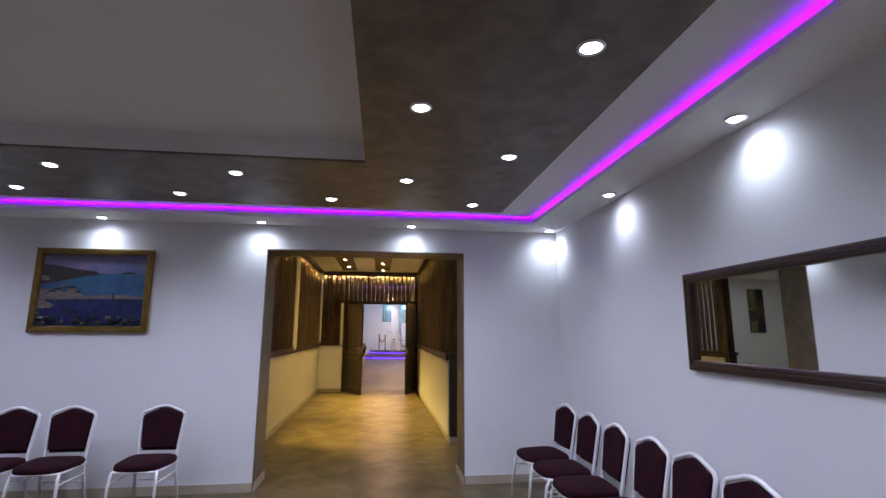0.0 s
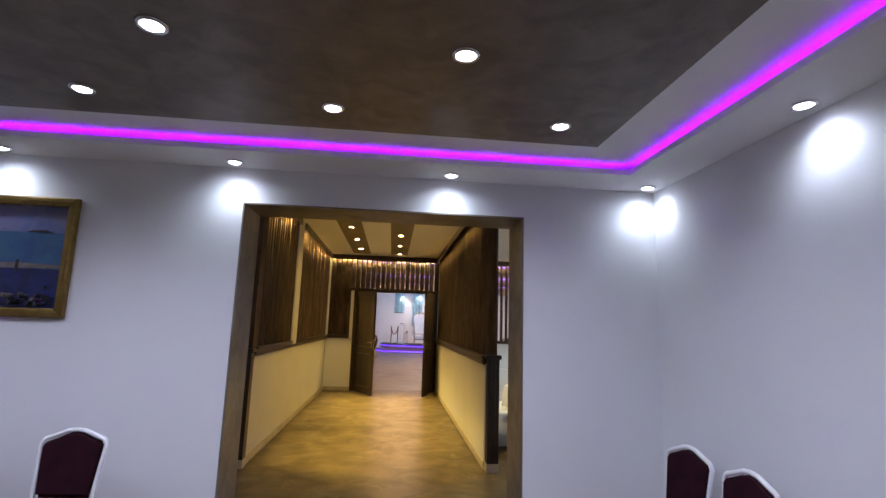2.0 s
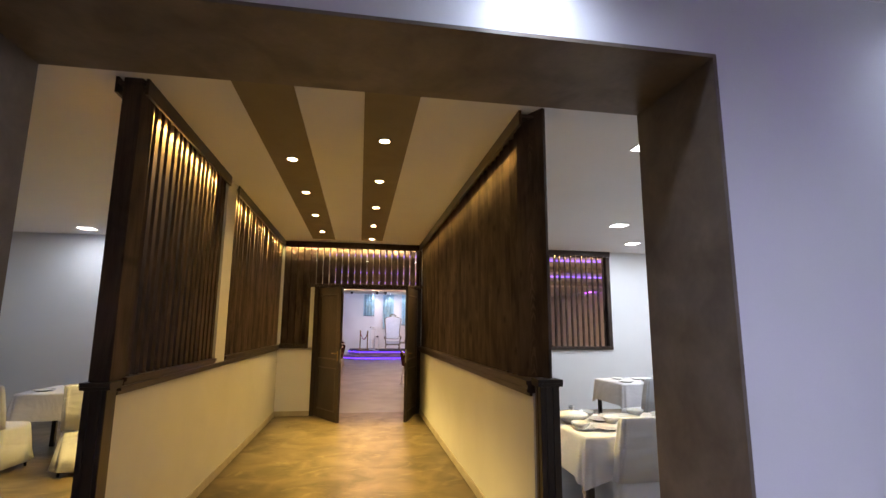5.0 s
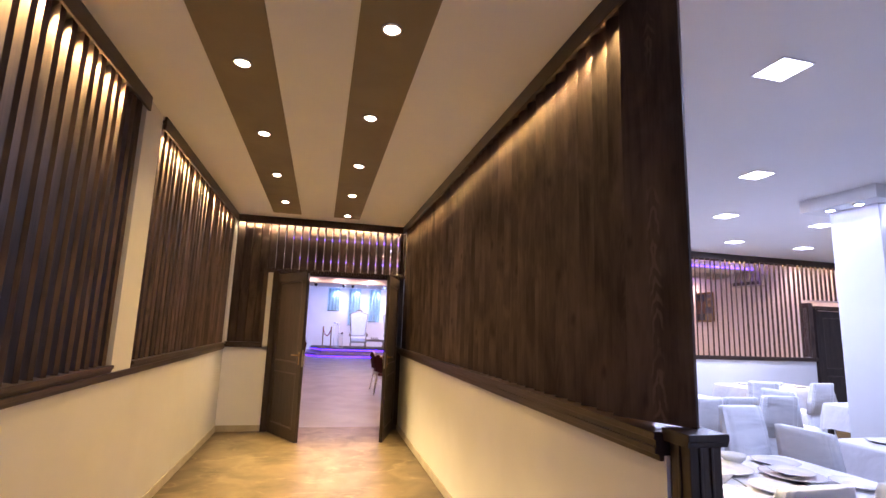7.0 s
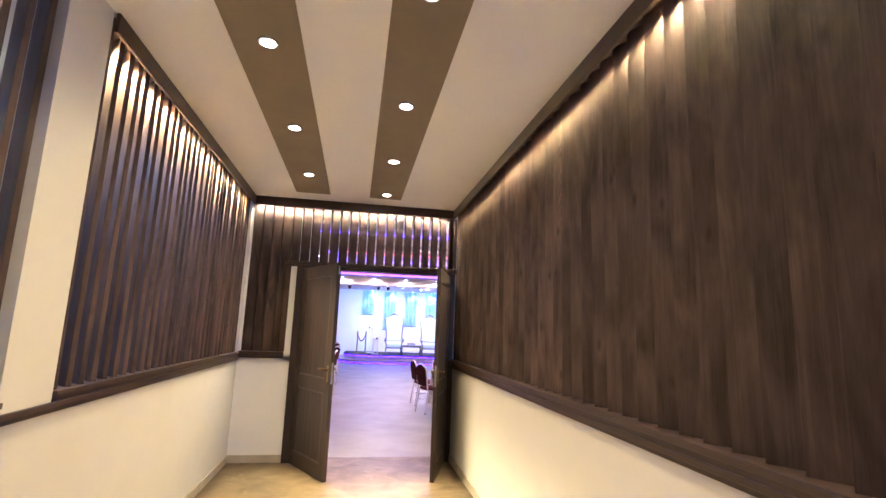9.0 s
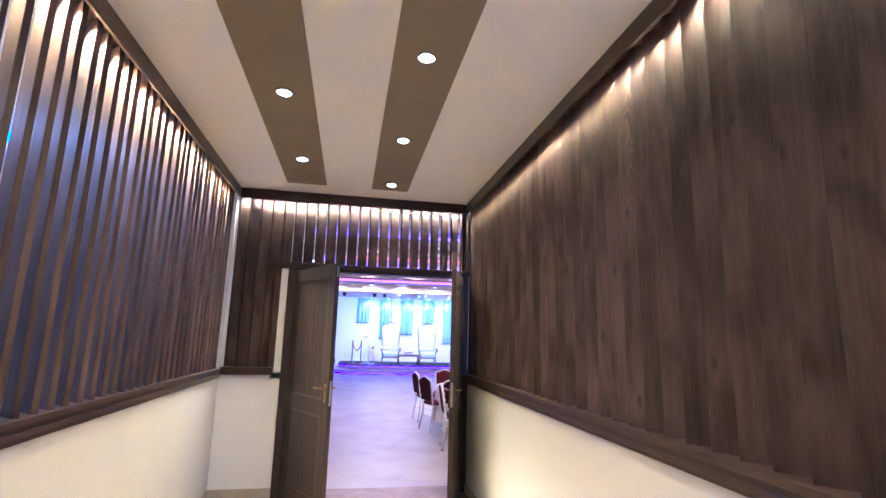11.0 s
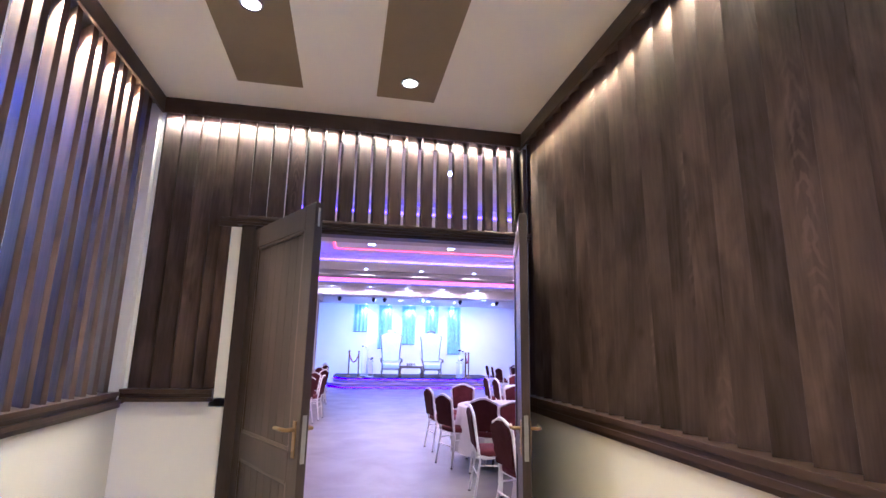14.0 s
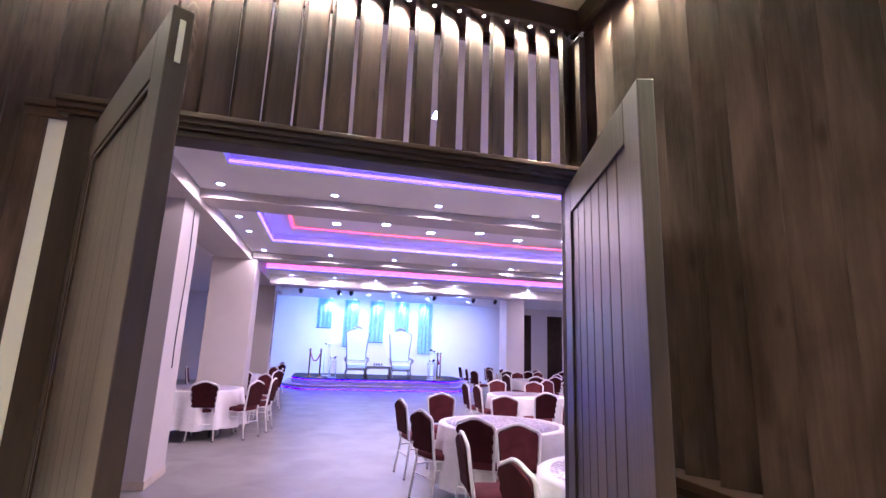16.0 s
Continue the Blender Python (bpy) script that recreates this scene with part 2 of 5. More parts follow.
WHITE = material("white_wall_paint", (0.78, 0.78, 0.80), 0.75, vary=0.025, scale=1.3, fine=240, bump=0.008, second=(0.75, 0.75, 0.77))
CEIL = material("white_ceiling_paint", (0.86, 0.85, 0.86), 0.8, vary=0.02, scale=1.0, fine=200, bump=0.006, second=(0.83, 0.825, 0.835))
CREAM = material("cream_wall_paint", (0.68, 0.665, 0.65), 0.6, vary=0.03, scale=1.6, fine=180, bump=0.01, second=(0.64, 0.625, 0.605))
BROWN = material("brown_marbled_plaster", (0.185, 0.150, 0.118), 0.45, vary=0.14, scale=6, fine=45, bump=0.02, second=(0.115, 0.088, 0.068))
STRIPE = material("olive_brown_ceiling_paint", (0.25, 0.205, 0.13), 0.65, vary=0.05, scale=3, fine=120, bump=0.008)
SKIRT = material("cream_skirting", (0.50, 0.44, 0.35), 0.35, vary=0.10, scale=5, fine=70, bump=0.01, second=(0.40, 0.34, 0.26))
WOOD_GLOSS = wood("polished_dark_pine", (0.030, 0.0170, 0.0125), (0.140, 0.090, 0.066), 0.6, tone=0.25, coat=0.08, flame=0.2)
WOOD = wood("dark_stained_pine", (0.0195, 0.0120, 0.0099), (0.118, 0.0800, 0.0655), 0.66, tone=0.17, coat=0.0, flame=0.32)
WOOD_FLAME = wood("dark_pine_with_pointed_grain", (0.0195, 0.0120, 0.0099), (0.118, 0.0800, 0.0655), 0.66, tone=0.05, coat=0.0, flame=0.81)
TRIMX = wood("dark_stained_trim_across", (0.021, 0.0118, 0.0085), (0.064, 0.038, 0.0265), 0.35, "X", 0.08, 0.25)
TRIMY = wood("dark_stained_trim_along", (0.021, 0.0118, 0.0085), (0.064, 0.038, 0.0265), 0.35, "Y", 0.08, 0.25)
DARK = wood("very_dark_post_wood", (0.012, 0.007, 0.006), (0.035, 0.020, 0.015), 0.38, "Z", 0.05, 0.25)
STEEL = material("brushed_steel", (0.32, 0.32, 0.31), 0.5, 1.0, vary=0.05, scale=30, bump=0.0)
BRASS = material("worn_brass", (0.36, 0.25, 0.11), 0.34, 1.0, vary=0.1, scale=20, bump=0.0)
LAMP_RING = material("chrome_lamp_ring", (0.75, 0.75, 0.76), 0.25, 1.0, vary=0.03, scale=30, bump=0.0)

COOL, PALE, WARM, DAY = (0.64, 0.72, 1.04), (0.63, 0.78, 1.04), (1.0, 0.69, 0.175), (0.70, 0.85, 1.0)
GLOW_COOL = glow("cool_lamp_lens", COOL, 14)
GLOW_WARM = glow("warm_lamp_lens", (1.0, 0.76, 0.40), 34)
GLOW_LED = glow("warm_led_dot", (1.0, 0.72, 0.28), 16)
GLOW_DAY = glow("daylight_panel", (0.92, 0.96, 1.0), 9)
VIOLET = glow("violet_led_tape", (0.23, 0.0, 1.0), 15)


def spot(name, x, y, z, energy, size, colour, blend=0.5, target=None, radius=0.03):
    d = bpy.data.lights.new(name, "SPOT")
    d.energy, d.spot_size, d.spot_blend, d.color, d.shadow_soft_size = energy, radians(size), blend, colour, radius
    ob = new(name, d)
    ob.matrix_basis = look((x, y, z), target or (x + 0.001, y, z - 1))
    return ob


def area(name, m, energy, sx, sy, colour):
    d = bpy.data.lights.new(name, "AREA")
    d.shape, d.size, d.size_y, d.energy, d.color = "RECTANGLE", sx, sy, energy, colour
    ob = new(name, d)
    ob.matrix_basis = m
    return ob


HALL = pose(0, 13.7, 0, 0, 0, -1.9)


def in_hall(x, y, z=0.0, rz=0.0):
    return HALL @ pose(x, y, z, 0, 0, rz)


# ---- the shell ----
def wall(name, *rows, mat=None, m=None):
    ob = link(part(name, boxes(*rows), mat or WHITE, m=m), label="", category="wall")
    return ob


# reception room: x -5.3 to 2.40, y -4.1 to 5.51
tagged(wall("wall_north", (-9.2, -0.77, 5.51, 5.92, 0, 3.4), (1.33, 12.2, 5.51, 5.92, 0, 3.4), (-0.77, 1.33, 5.51, 5.92, 2.400, 3.4)), "white painted wall with a wide opening")
tagged(wall("wall_east", (2.40, 2.60, -4.3, 5.51, 0, 3.06)), "white painted wall washed by spotlights")
tagged(wall("wall_west", (-5.5, -5.3, -4.3, 5.51, 0, 3.06)), "white painted wall of the reception room")
tagged(wall("wall_south", (-5.3, 2.40, -4.3, -4.1, 0, 3.06)), "white painted wall behind the reception room")

floor_mat = marbled("mottled_beige_tile", (0.150, 0.110, 0.058), (0.066, 0.046, 0.023), (0.275, 0.215, 0.125))
bm = boxes((-9.4, 12.4, -4.5, 13.8, -0.1, 0.0))
link(part("floor", bm, floor_mat), label="mottled beige and brown glossy tile floor", category="floor")
hall_floor = material("pale_grey_tile", (0.246, 0.236, 0.224), 0.36, vary=0.06, scale=1.6, fine=20, bump=0.004, second=(0.186, 0.178, 0.168), spec=0.5)
link(part("hall_floor", boxes((-9.3, 15.5, 0.12, 22.5, -0.1, 0.0)), hall_floor, m=HALL @ pose(0, 0, -0.002)), label="pale grey polished tile floor of the hall", category="floor")

# ceiling of the reception room: slab, perimeter soffit with an upstand, dropped brown panel with a tray
TX0, TX1, TY0, TY1 = -3.2, 0.31, -2.0, 3.39
UP = 2.745
link(part("ceiling", boxes((-5.3, 2.40, TY1, 5.51, UP, 3.010), (-5.3, 2.40, -4.1, TY0, UP, 3.010), (TX1, 2.40, TY0, TY1, UP, 3.010), (-5.3, TX0, TY0, TY1, UP, 3.010)), CEIL), label="white painted upper ceiling", category="ceiling")
XS, XN, YN, YS = 2.0, -4.9, 5.12, -3.7
bm = boxes((-5.3, 2.40, YN, 5.51, 2.660, 2.680), (-5.3, 2.40, -4.1, YS, 2.660, 2.680), (XS, 2.40, YS, YN, 2.660, 2.680), (-5.3, XN, YS, YN, 2.660, 2.680),
           (XN - 0.015, XS + 0.015, YN, YN + 0.015, 2.680, 2.698), (XN - 0.015, XS + 0.015, YS - 0.015, YS, 2.680, 2.698),
           (XS, XS + 0.015, YS, YN, 2.680, 2.698), (XN - 0.015, XN, YS, YN, 2.680, 2.698))
link(part("ceiling_soffit", bm, CEIL), label="white plasterboard soffit with a light trough", category="ceiling")
PX0, PX1, PY0, PY1 = -4.43, 1.535, -3.2, 4.60
bm = boxes((PX0, PX1, TY1, PY1, 2.645, 2.660), (PX0, PX1, PY0, TY0, 2.645, 2.660), (TX1, PX1, TY0, TY1, 2.645, 2.660), (PX0, TX0, TY0, TY1, 2.645, 2.660))
link(part("ceiling_panel", bm, BROWN), label="dropped ceiling border in brown marbled plaster", category="ceiling")
bm = boxes((PX0, PX1, TY1, PY1, 2.660, UP - 0.001), (PX0, PX1, PY0, TY0, 2.660, UP - 0.001), (TX1, PX1, TY0, TY1, 2.660, UP - 0.001), (PX0, TX0, TY0, TY1, 2.660, UP - 0.001))
link(part("ceiling_panel_core", bm, CEIL), label="white sides of the dropped ceiling border", category="ceiling")
bm = boxes((TX0, TX1, TY0, TY1, 2.795, 2.860))
link(part("ceiling_tray", bm, CEIL), label="white recessed ceiling tray", category="ceiling")
for r in ((XN, XS, YN + 0.03, YN + 0.045), (XN, XS, YS - 0.045, YS - 0.03), (XS + 0.03, XS + 0.045, YS, YN), (XN - 0.045, XN - 0.03, YS, YN)):
    tagged(part("led_strip", boxes((*r, 2.681, 2.689)), VIOLET), "violet LED tape hidden in the ceiling trough", "light strip", "violet cove lights")

# lining of the opening
bm = boxes((-0.77, -0.758, 5.507, 5.923, 0, 2.400), (1.318, 1.33, 5.507, 5.923, 0, 2.400), (-0.758, 1.318, 5.507, 5.923, 2.388, 2.400))
link(part("trim_opening", bm, BROWN), label="brown marbled plaster lining of the wide opening", category="trim")

# corridor and side rooms
CZ = 3.15
link(part("ceiling_corridor", boxes((-9.2, 12.2, 5.92, 13.75, CZ, CZ + 0.15)), CEIL), label="white painted ceiling", category="ceiling")
for x0, x1 in ((-0.60, -0.205), (0.262, 0.645)):
    link(part("ceiling_stripe", boxes((x0, x1, 6.9, 13.2, CZ - 0.006, CZ + 0.01)), STRIPE), label="olive brown painted stripe on the ceiling", category="ceiling")
tagged(wall("wall_dining_east", (12.0, 12.2, 5.92, 13.6, 0, 3.3)), "white painted wall of the dining room")
tagged(wall("wall_dining_west", (-9.2, -9.0, 5.92, 13.6, 0, 3.3)), "white painted wall of the dining room")
# far wall: doors at x -0.50 to 1.36, slatted opening above, slatted window at x 6.5 to 10.2
tagged(wall("wall_far", (-9.2, -1.13, 13.6, 13.8, 0, 3.3), (-1.13, -0.50, 13.6, 13.8, 0, 1.205), (-0.66, -0.50, 13.6, 13.8, 1.15, 2.30),
            (1.43, 2.2, 13.6, 13.8, 0, 3.3), (2.2, 5.3, 13.6, 13.8, 0, 1.15), (5.3, 6.5, 13.6, 13.8, 0, 3.3), (6.5, 9.75, 13.6, 13.8, 0, 1.15), (10.9, 12.2, 13.6, 13.8, 0, 3.3), (9.62, 9.75, 13.6, 13.8, 1.15, 2.2), (9.75, 10.9, 13.6, 13.8, 2.35, 2.36)),
       "white painted wall with double doors and slatted openings")
# low walls
tagged(wall("wall_low_east", (1.43, 1.555, 7.472, 13.6, 0, 1.14), mat=CREAM), "low cream wall under a slatted screen")
tagged(wall("wall_low_west", (-1.275, -1.165, 7.58, 13.6, 0, 1.16), mat=CREAM), "low cream wall under a slatted screen")
link(part("pillar", boxes((-1.50, -1.145, 9.60, 9.95, 1.2, CZ)), CREAM), label="cream plastered pillar between the slatted screens", category="pillar")
link(part("wall_strip", boxes((-1.29, -1.15, 13.55, 13.6, 1.2, CZ)), CREAM), label="narrow cream wall strip in the corner", category="wall")

# skirtings
bm = boxes((1.418, 1.43, 7.472, 13.588, 0, 0.085), (-1.165, -1.153, 7.58, 13.588, 0, 0.085), (-1.165, -0.56, 13.588, 13.6, 0, 0.085),
           (1.33, 2.388, 5.498, 5.51, 0, 0.085), (-5.3, -0.77, 5.498, 5.51, 0, 0.085), (2.388, 2.40, -4.1, 5.51, 0, 0.085),
           (-0.758, -0.746, 5.49, 5.94, 0, 0.085), (1.306, 1.318, 5.49, 5.94, 0, 0.085), bevel=0.003)
link(part("baseboard", bm, SKIRT), label="cream skirting board along the walls", category="baseboard")

# ---- slatted screens ----
board_bm = box(bmesh.new(), -0.068, 0.068, -0.013, 0.013, 0, 1.880, bevel=0.003)
BOARD_DULL = mesh_of(board_bm.copy(), "board_dull", WOOD)
BOARD = mesh_of(board_bm, "board", WOOD_GLOSS)
short_bm = box(bmesh.new(), -0.0605, 0.0605, -0.012, 0.012, 0, 0.735, bevel=0.003)
flat_bm = box(bmesh.new(), -0.083, 0.083, -0.010, 0.010, 0, 1.88, bevel=0.003)
FLAT = mesh_of(flat_bm, "board_wide", WOOD)
THIN = mesh_of(box(bmesh.new(), -0.05, 0.05, -0.0115, 0.0115, 0, 1.880, bevel=0.003), "board_thin", WOOD)
THIN_SHORT = mesh_of(box(bmesh.new(), -0.05, 0.05, -0.0115, 0.0115, 0, 0.735, bevel=0.003), "board_thin_short", WOOD)
SHORT = mesh_of(short_bm, "board_short", WOOD)
# a small lamp: lit dome in a dark ring
dot_bm = lathe(bmesh.new(), [(0.003, -0.005), (0.007, -0.003), (0.009, 0.002)], 10)
lathe(dot_bm, [(0.0095, -0.002), (0.0125, -0.002), (0.0125, 0.008)], 10, mat=1)
DOT = mesh_of(dot_bm, "led", [GLOW_LED, DARK])


def rail(parent, name, rows, mat, label=""):
    """A moulded length of wood; rows are its stacked steps, or separate boards."""
    steps = sorted(rows, key=lambda r: r[4])
    stacked = len(rows) > 1 and all(abs(a[5] - b[4]) < 0.003 for a, b in zip(steps, steps[1:]))
    if stacked and all(r[2:4] == rows[0][2:4] for r in rows):
        side, m = 0, Matrix()
    else:
        side, m = 2, Matrix(((0, 1, 0, 0), (1, 0, 0, 0), (0, 0, 1, 0), (0, 0, 0, 1)))
    if stacked:
        z = [steps[0][4]] + [b[4] for b in steps[1:]] + [steps[-1][5]]
        low = [p for k, r in enumerate(steps) for p in ((r[side], z[k]), (r[side], z[k + 1]))]
        high = [p for k, r in enumerate(steps) for p in ((r[side + 1], z[k]), (r[side + 1], z[k + 1]))]
        outline = [p for k, p in enumerate(high) if k == 0 or p != high[k - 1]] + [p for k, p in enumerate(low) if k == 0 or p != low[k - 1]][::-1]
        a, b = (rows[0][2], rows[0][3]) if side == 0 else (min(r[0] for r in rows), max(r[1] for r in rows))
        tmp = prism(bmesh.new(), outline, a, b)
        bmesh.ops.bevel(tmp, geom=tmp.edges[:], offset=0.0035, segments=2, affect='EDGES', profile=0.6)
        bm = bmesh.new()
        join(bm, tmp, m)
        bmesh.ops.recalc_face_normals(bm, faces=bm.faces[:])
        return part(name, bm, mat, parent, label)
    for r in rows[1:]:
        part(name, box(bmesh.new(), *r, bevel=0.004), mat, parent, label)
    return part(name, box(bmesh.new(), *rows[0], bevel=0.004), mat, parent, label)


def screen(label, along, fixed, start, stop, pitch, turn, short=lambda p: False, z0=1.215, flat=False, watts=85.0, thin=False):
    """Upright boards, each turned about its own axis, between a sill rail and a cornice, with an LED over each gap."""
    s = thing("slat_screen", Matrix(), label, "screen", "slatted screens")
    n = int(round((stop - start) / pitch))
    for k in range(n):
        p = start + (k + 0.5) * pitch
        x, y = (p, fixed) if along == "x" else (fixed, p)
        small = short(p)
        ob = new("board", FLAT if flat else THIN_SHORT if small and thin else THIN if thin else SHORT if small else BOARD if along == "y" else BOARD_DULL)
        ob.parent = s
        ob.matrix_basis = pose(x, y, 2.36 if small else z0, random.uniform(-0.25, 0.25), random.uniform(-0.2, 0.2), turn + random.uniform(-2.0, 2.0))
        led = new("led", DOT)
        led.parent = s
        # the lamp sits in the soffit, in the wedge before each board
        if flat:
            xx, yy, zz = fixed - 0.014, p - 0.046, 3.091
        elif along == "x":
            xx, yy, zz = p + 0.034, fixed - 0.030, 3.092
        else:
            xx, yy, zz = fixed - 0.015, p - pitch * 0.6, 3.088
        led.matrix_basis = pose(xx, yy, zz)
        if watts and p < stop - 1.1 * pitch:
            spot("led_spot", xx, yy, zz - 0.014, watts, 120 if along == "x" else 90 if flat else 104, (1.0, 0.75, 0.27 if along == "x" else 0.23), 0.8, None, 0.008)
    return s


TURN_SIDE, TURN_END = -40, 42
# east of the corridor
east = screen("dark-stained pine slat screen with warm lights on a low wall", "y", 1.492, 7.68, 13.62, 0.135, -56, flat=True, watts=40.0)
rail(east, "sill_rail", [(1.388, 1.565, 7.483, 13.6, 1.195, 1.222), (1.40, 1.555, 7.483, 13.6, 1.17, 1.196), (1.392, 1.56, 7.483, 13.6, 1.145, 1.171), (1.412, 1.55, 7.483, 13.6, 1.12, 1.146)], TRIMY, "moulded dark wooden sill rail")
rail(east, "cornice", [(1.378, 1.40, 7.5, 13.6, 3.04, 3.149), (1.56, 1.58, 7.5, 13.6, 3.04, 3.149), (1.40, 1.56, 7.5, 13.6, 3.098, 3.12)], TRIMY, "dark wooden cornice board")
part("end_board", box(bmesh.new(), -0.128, 0.128, -0.014, 0.014, 0, 1.908, bevel=0.003), WOOD_FLAME, east, "wide dark pine end board with pointed grain", pose(1.482, 7.552, 1.24, 0, 0, -60))
post = rail(east, "newel_post", [(1.44, 1.57, 7.365, 7.465, 0.085, 1.215)], DARK, "nearly black wooden newel post with grooves")
for g in (1.482, 1.528):
    part("groove_bead", box(bmesh.new(), g - 0.006, g + 0.006, 7.359, 7.371, 0.1, 1.2, bevel=0.003), DARK, post)
for g in (7.415,):
    part("groove_bead", box(bmesh.new(), 1.434, 1.446, g - 0.006, g + 0.006, 0.1, 1.2, bevel=0.003), DARK, post)
rail(east, "post_cap", [(1.422, 1.59, 7.345, 7.482, 1.215, 1.24), (1.430, 1.58, 7.353, 7.475, 1.195, 1.216)], DARK)
rail(east, "post_base", [(1.434, 1.577, 7.357, 7.472, 0, 0.087)], SKIRT, "cream base block")
# west of the corridor, in two lengths
W = -1.215
west = screen("dark-stained pine slat screen with warm lights beside the opening", "y", W, 7.74, 9.58, 0.118, TURN_SIDE)
rail(west, "sill_rail", [(-1.305, -1.125, 7.66, 9.60, 1.225, 1.25), (-1.295, -1.14, 7.66, 9.60, 1.20, 1.226)], TRIMY, "moulded dark wooden sill rail")
rail(west, "cornice", [(-1.135, -1.115, 7.5, 9.60, 3.04, 3.149), (-1.315, -1.295, 7.5, 9.60, 3.04, 3.149), (-1.295, -1.135, 7.5, 9.60, 3.098, 3.12)], TRIMY, "dark wooden cornice board")
rail(west, "end_board", [(-1.265, -1.15, 7.50, 7.70, 1.24, 3.148)], WOOD, "wide dark pine end board")
post = rail(west, "newel_post", [(-1.272, -1.148, 7.48, 7.60, 0.085, 1.215)], DARK, "nearly black wooden newel post")
for g in (-1.24, -1.18):
    part("groove_bead", box(bmesh.new(), g - 0.006, g + 0.006, 7.474, 7.486, 0.1, 1.2, bevel=0.003), DARK, post)
rail(west, "post_cap", [(-1.292, -1.128, 7.46, 7.625, 1.215, 1.24), (-1.282, -1.138, 7.47, 7.615, 1.195, 1.216)], DARK)
rail(west, "post_base", [(-1.278, -1.142, 7.474, 7.606, 0, 0.087)], SKIRT, "cream base block")
west2 = screen("dark-stained pine slat screen between the pillar and the corner", "y", W, 9.97, 13.48, 0.118, TURN_SIDE)
rail(west2, "sill_rail", [(-1.305, -1.125, 9.95, 13.5, 1.225, 1.25), (-1.295, -1.14, 9.95, 13.5, 1.20, 1.226)], TRIMY, "moulded dark wooden sill rail")
rail(west2, "cornice", [(-1.135, -1.115, 9.95, 13.55, 3.04, 3.149), (-1.315, -1.295, 9.95, 13.55, 3.04, 3.149), (-1.295, -1.135, 9.95, 13.55, 3.098, 3.12)], TRIMY, "dark wooden cornice board")
link(part("trim_west", boxes((-1.30, -1.13, 7.61, 13.588, 1.175, 1.20), (-1.298, -1.148, 7.61, 13.588, 1.15, 1.175), bevel=0.004), TRIMY), label="moulded dark wooden dado along the low wall", category="trim")
# end wall
end = screen("dark-stained pine slat screen over and beside the double doors", "x", 13.66, -1.14, 1.44, 0.1175, TURN_END, short=lambda p: p > -0.68, watts=15.0)
rail(end, "sill_rail", [(-1.15, -0.635, 13.545, 13.62, 1.235, 1.26), (-1.15, -0.635, 13.56, 13.62, 1.21, 1.236), (-1.15, -0.635, 13.55, 13.62, 1.185, 1.211)], TRIMX, "moulded dark wooden sill rail")
rail(end, "cornice", [(-1.13, 1.40, 13.53, 13.55, 3.04, 3.149), (-1.15, 1.44, 13.745, 13.765, 3.04, 3.149), (-1.13, 1.40, 13.55, 13.745, 3.098, 3.12)], TRIMX, "dark wooden cornice board")
rail(end, "corner_board", [(1.402, 1.434, 13.56, 13.74, 2.362, 3.04)], WOOD)
rail(end, "side_board", [(-0.70, -0.635, 13.59, 13.72, 1.26, 2.30)], WOOD)
rail(end, "crown", [(-0.705, -0.56, 13.575, 13.75, 2.335, 2.36), (-0.695, -0.60, 13.585, 13.75, 2.30, 2.336)], TRIMX)

# ---- double doors ----
DOORWOOD = wood("polished_brown_door_wood", (0.0120, 0.0072, 0.0061), (0.044, 0.0275, 0.0228), 0.5, tone=0.12, coat=0.15)
doors = thing("double_door", Matrix(), "brown stained wooden double doors standing half open", "door")
doors["kind"] = "structure"
doors.name = "door_1"


def casing(parent, x0, x1, top, y0=13.555, y1=13.665):
    rail(parent, "door_frame", [(x0 - 0.085, x0, y0, y1, 0, top + 0.03), (x1, x1 + 0.075, y0, y1, 0, top + 0.03), (x0, x1, y0, y1, top, top + 0.03)], DOORWOOD, "stained wooden door frame")
    rail(parent, "crown", [(x0 - 0.115, x1 + 0.09, y0 - 0.045, y1, top + 0.062, top + 0.082), (x0 - 0.105, x1 + 0.085, y0 - 0.03, y1, top + 0.043, top + 0.063), (x0 - 0.095, x1 + 0.08, y0 - 0.015, y1, top + 0.026, top + 0.044)], TRIMX, "moulded crown over the door")


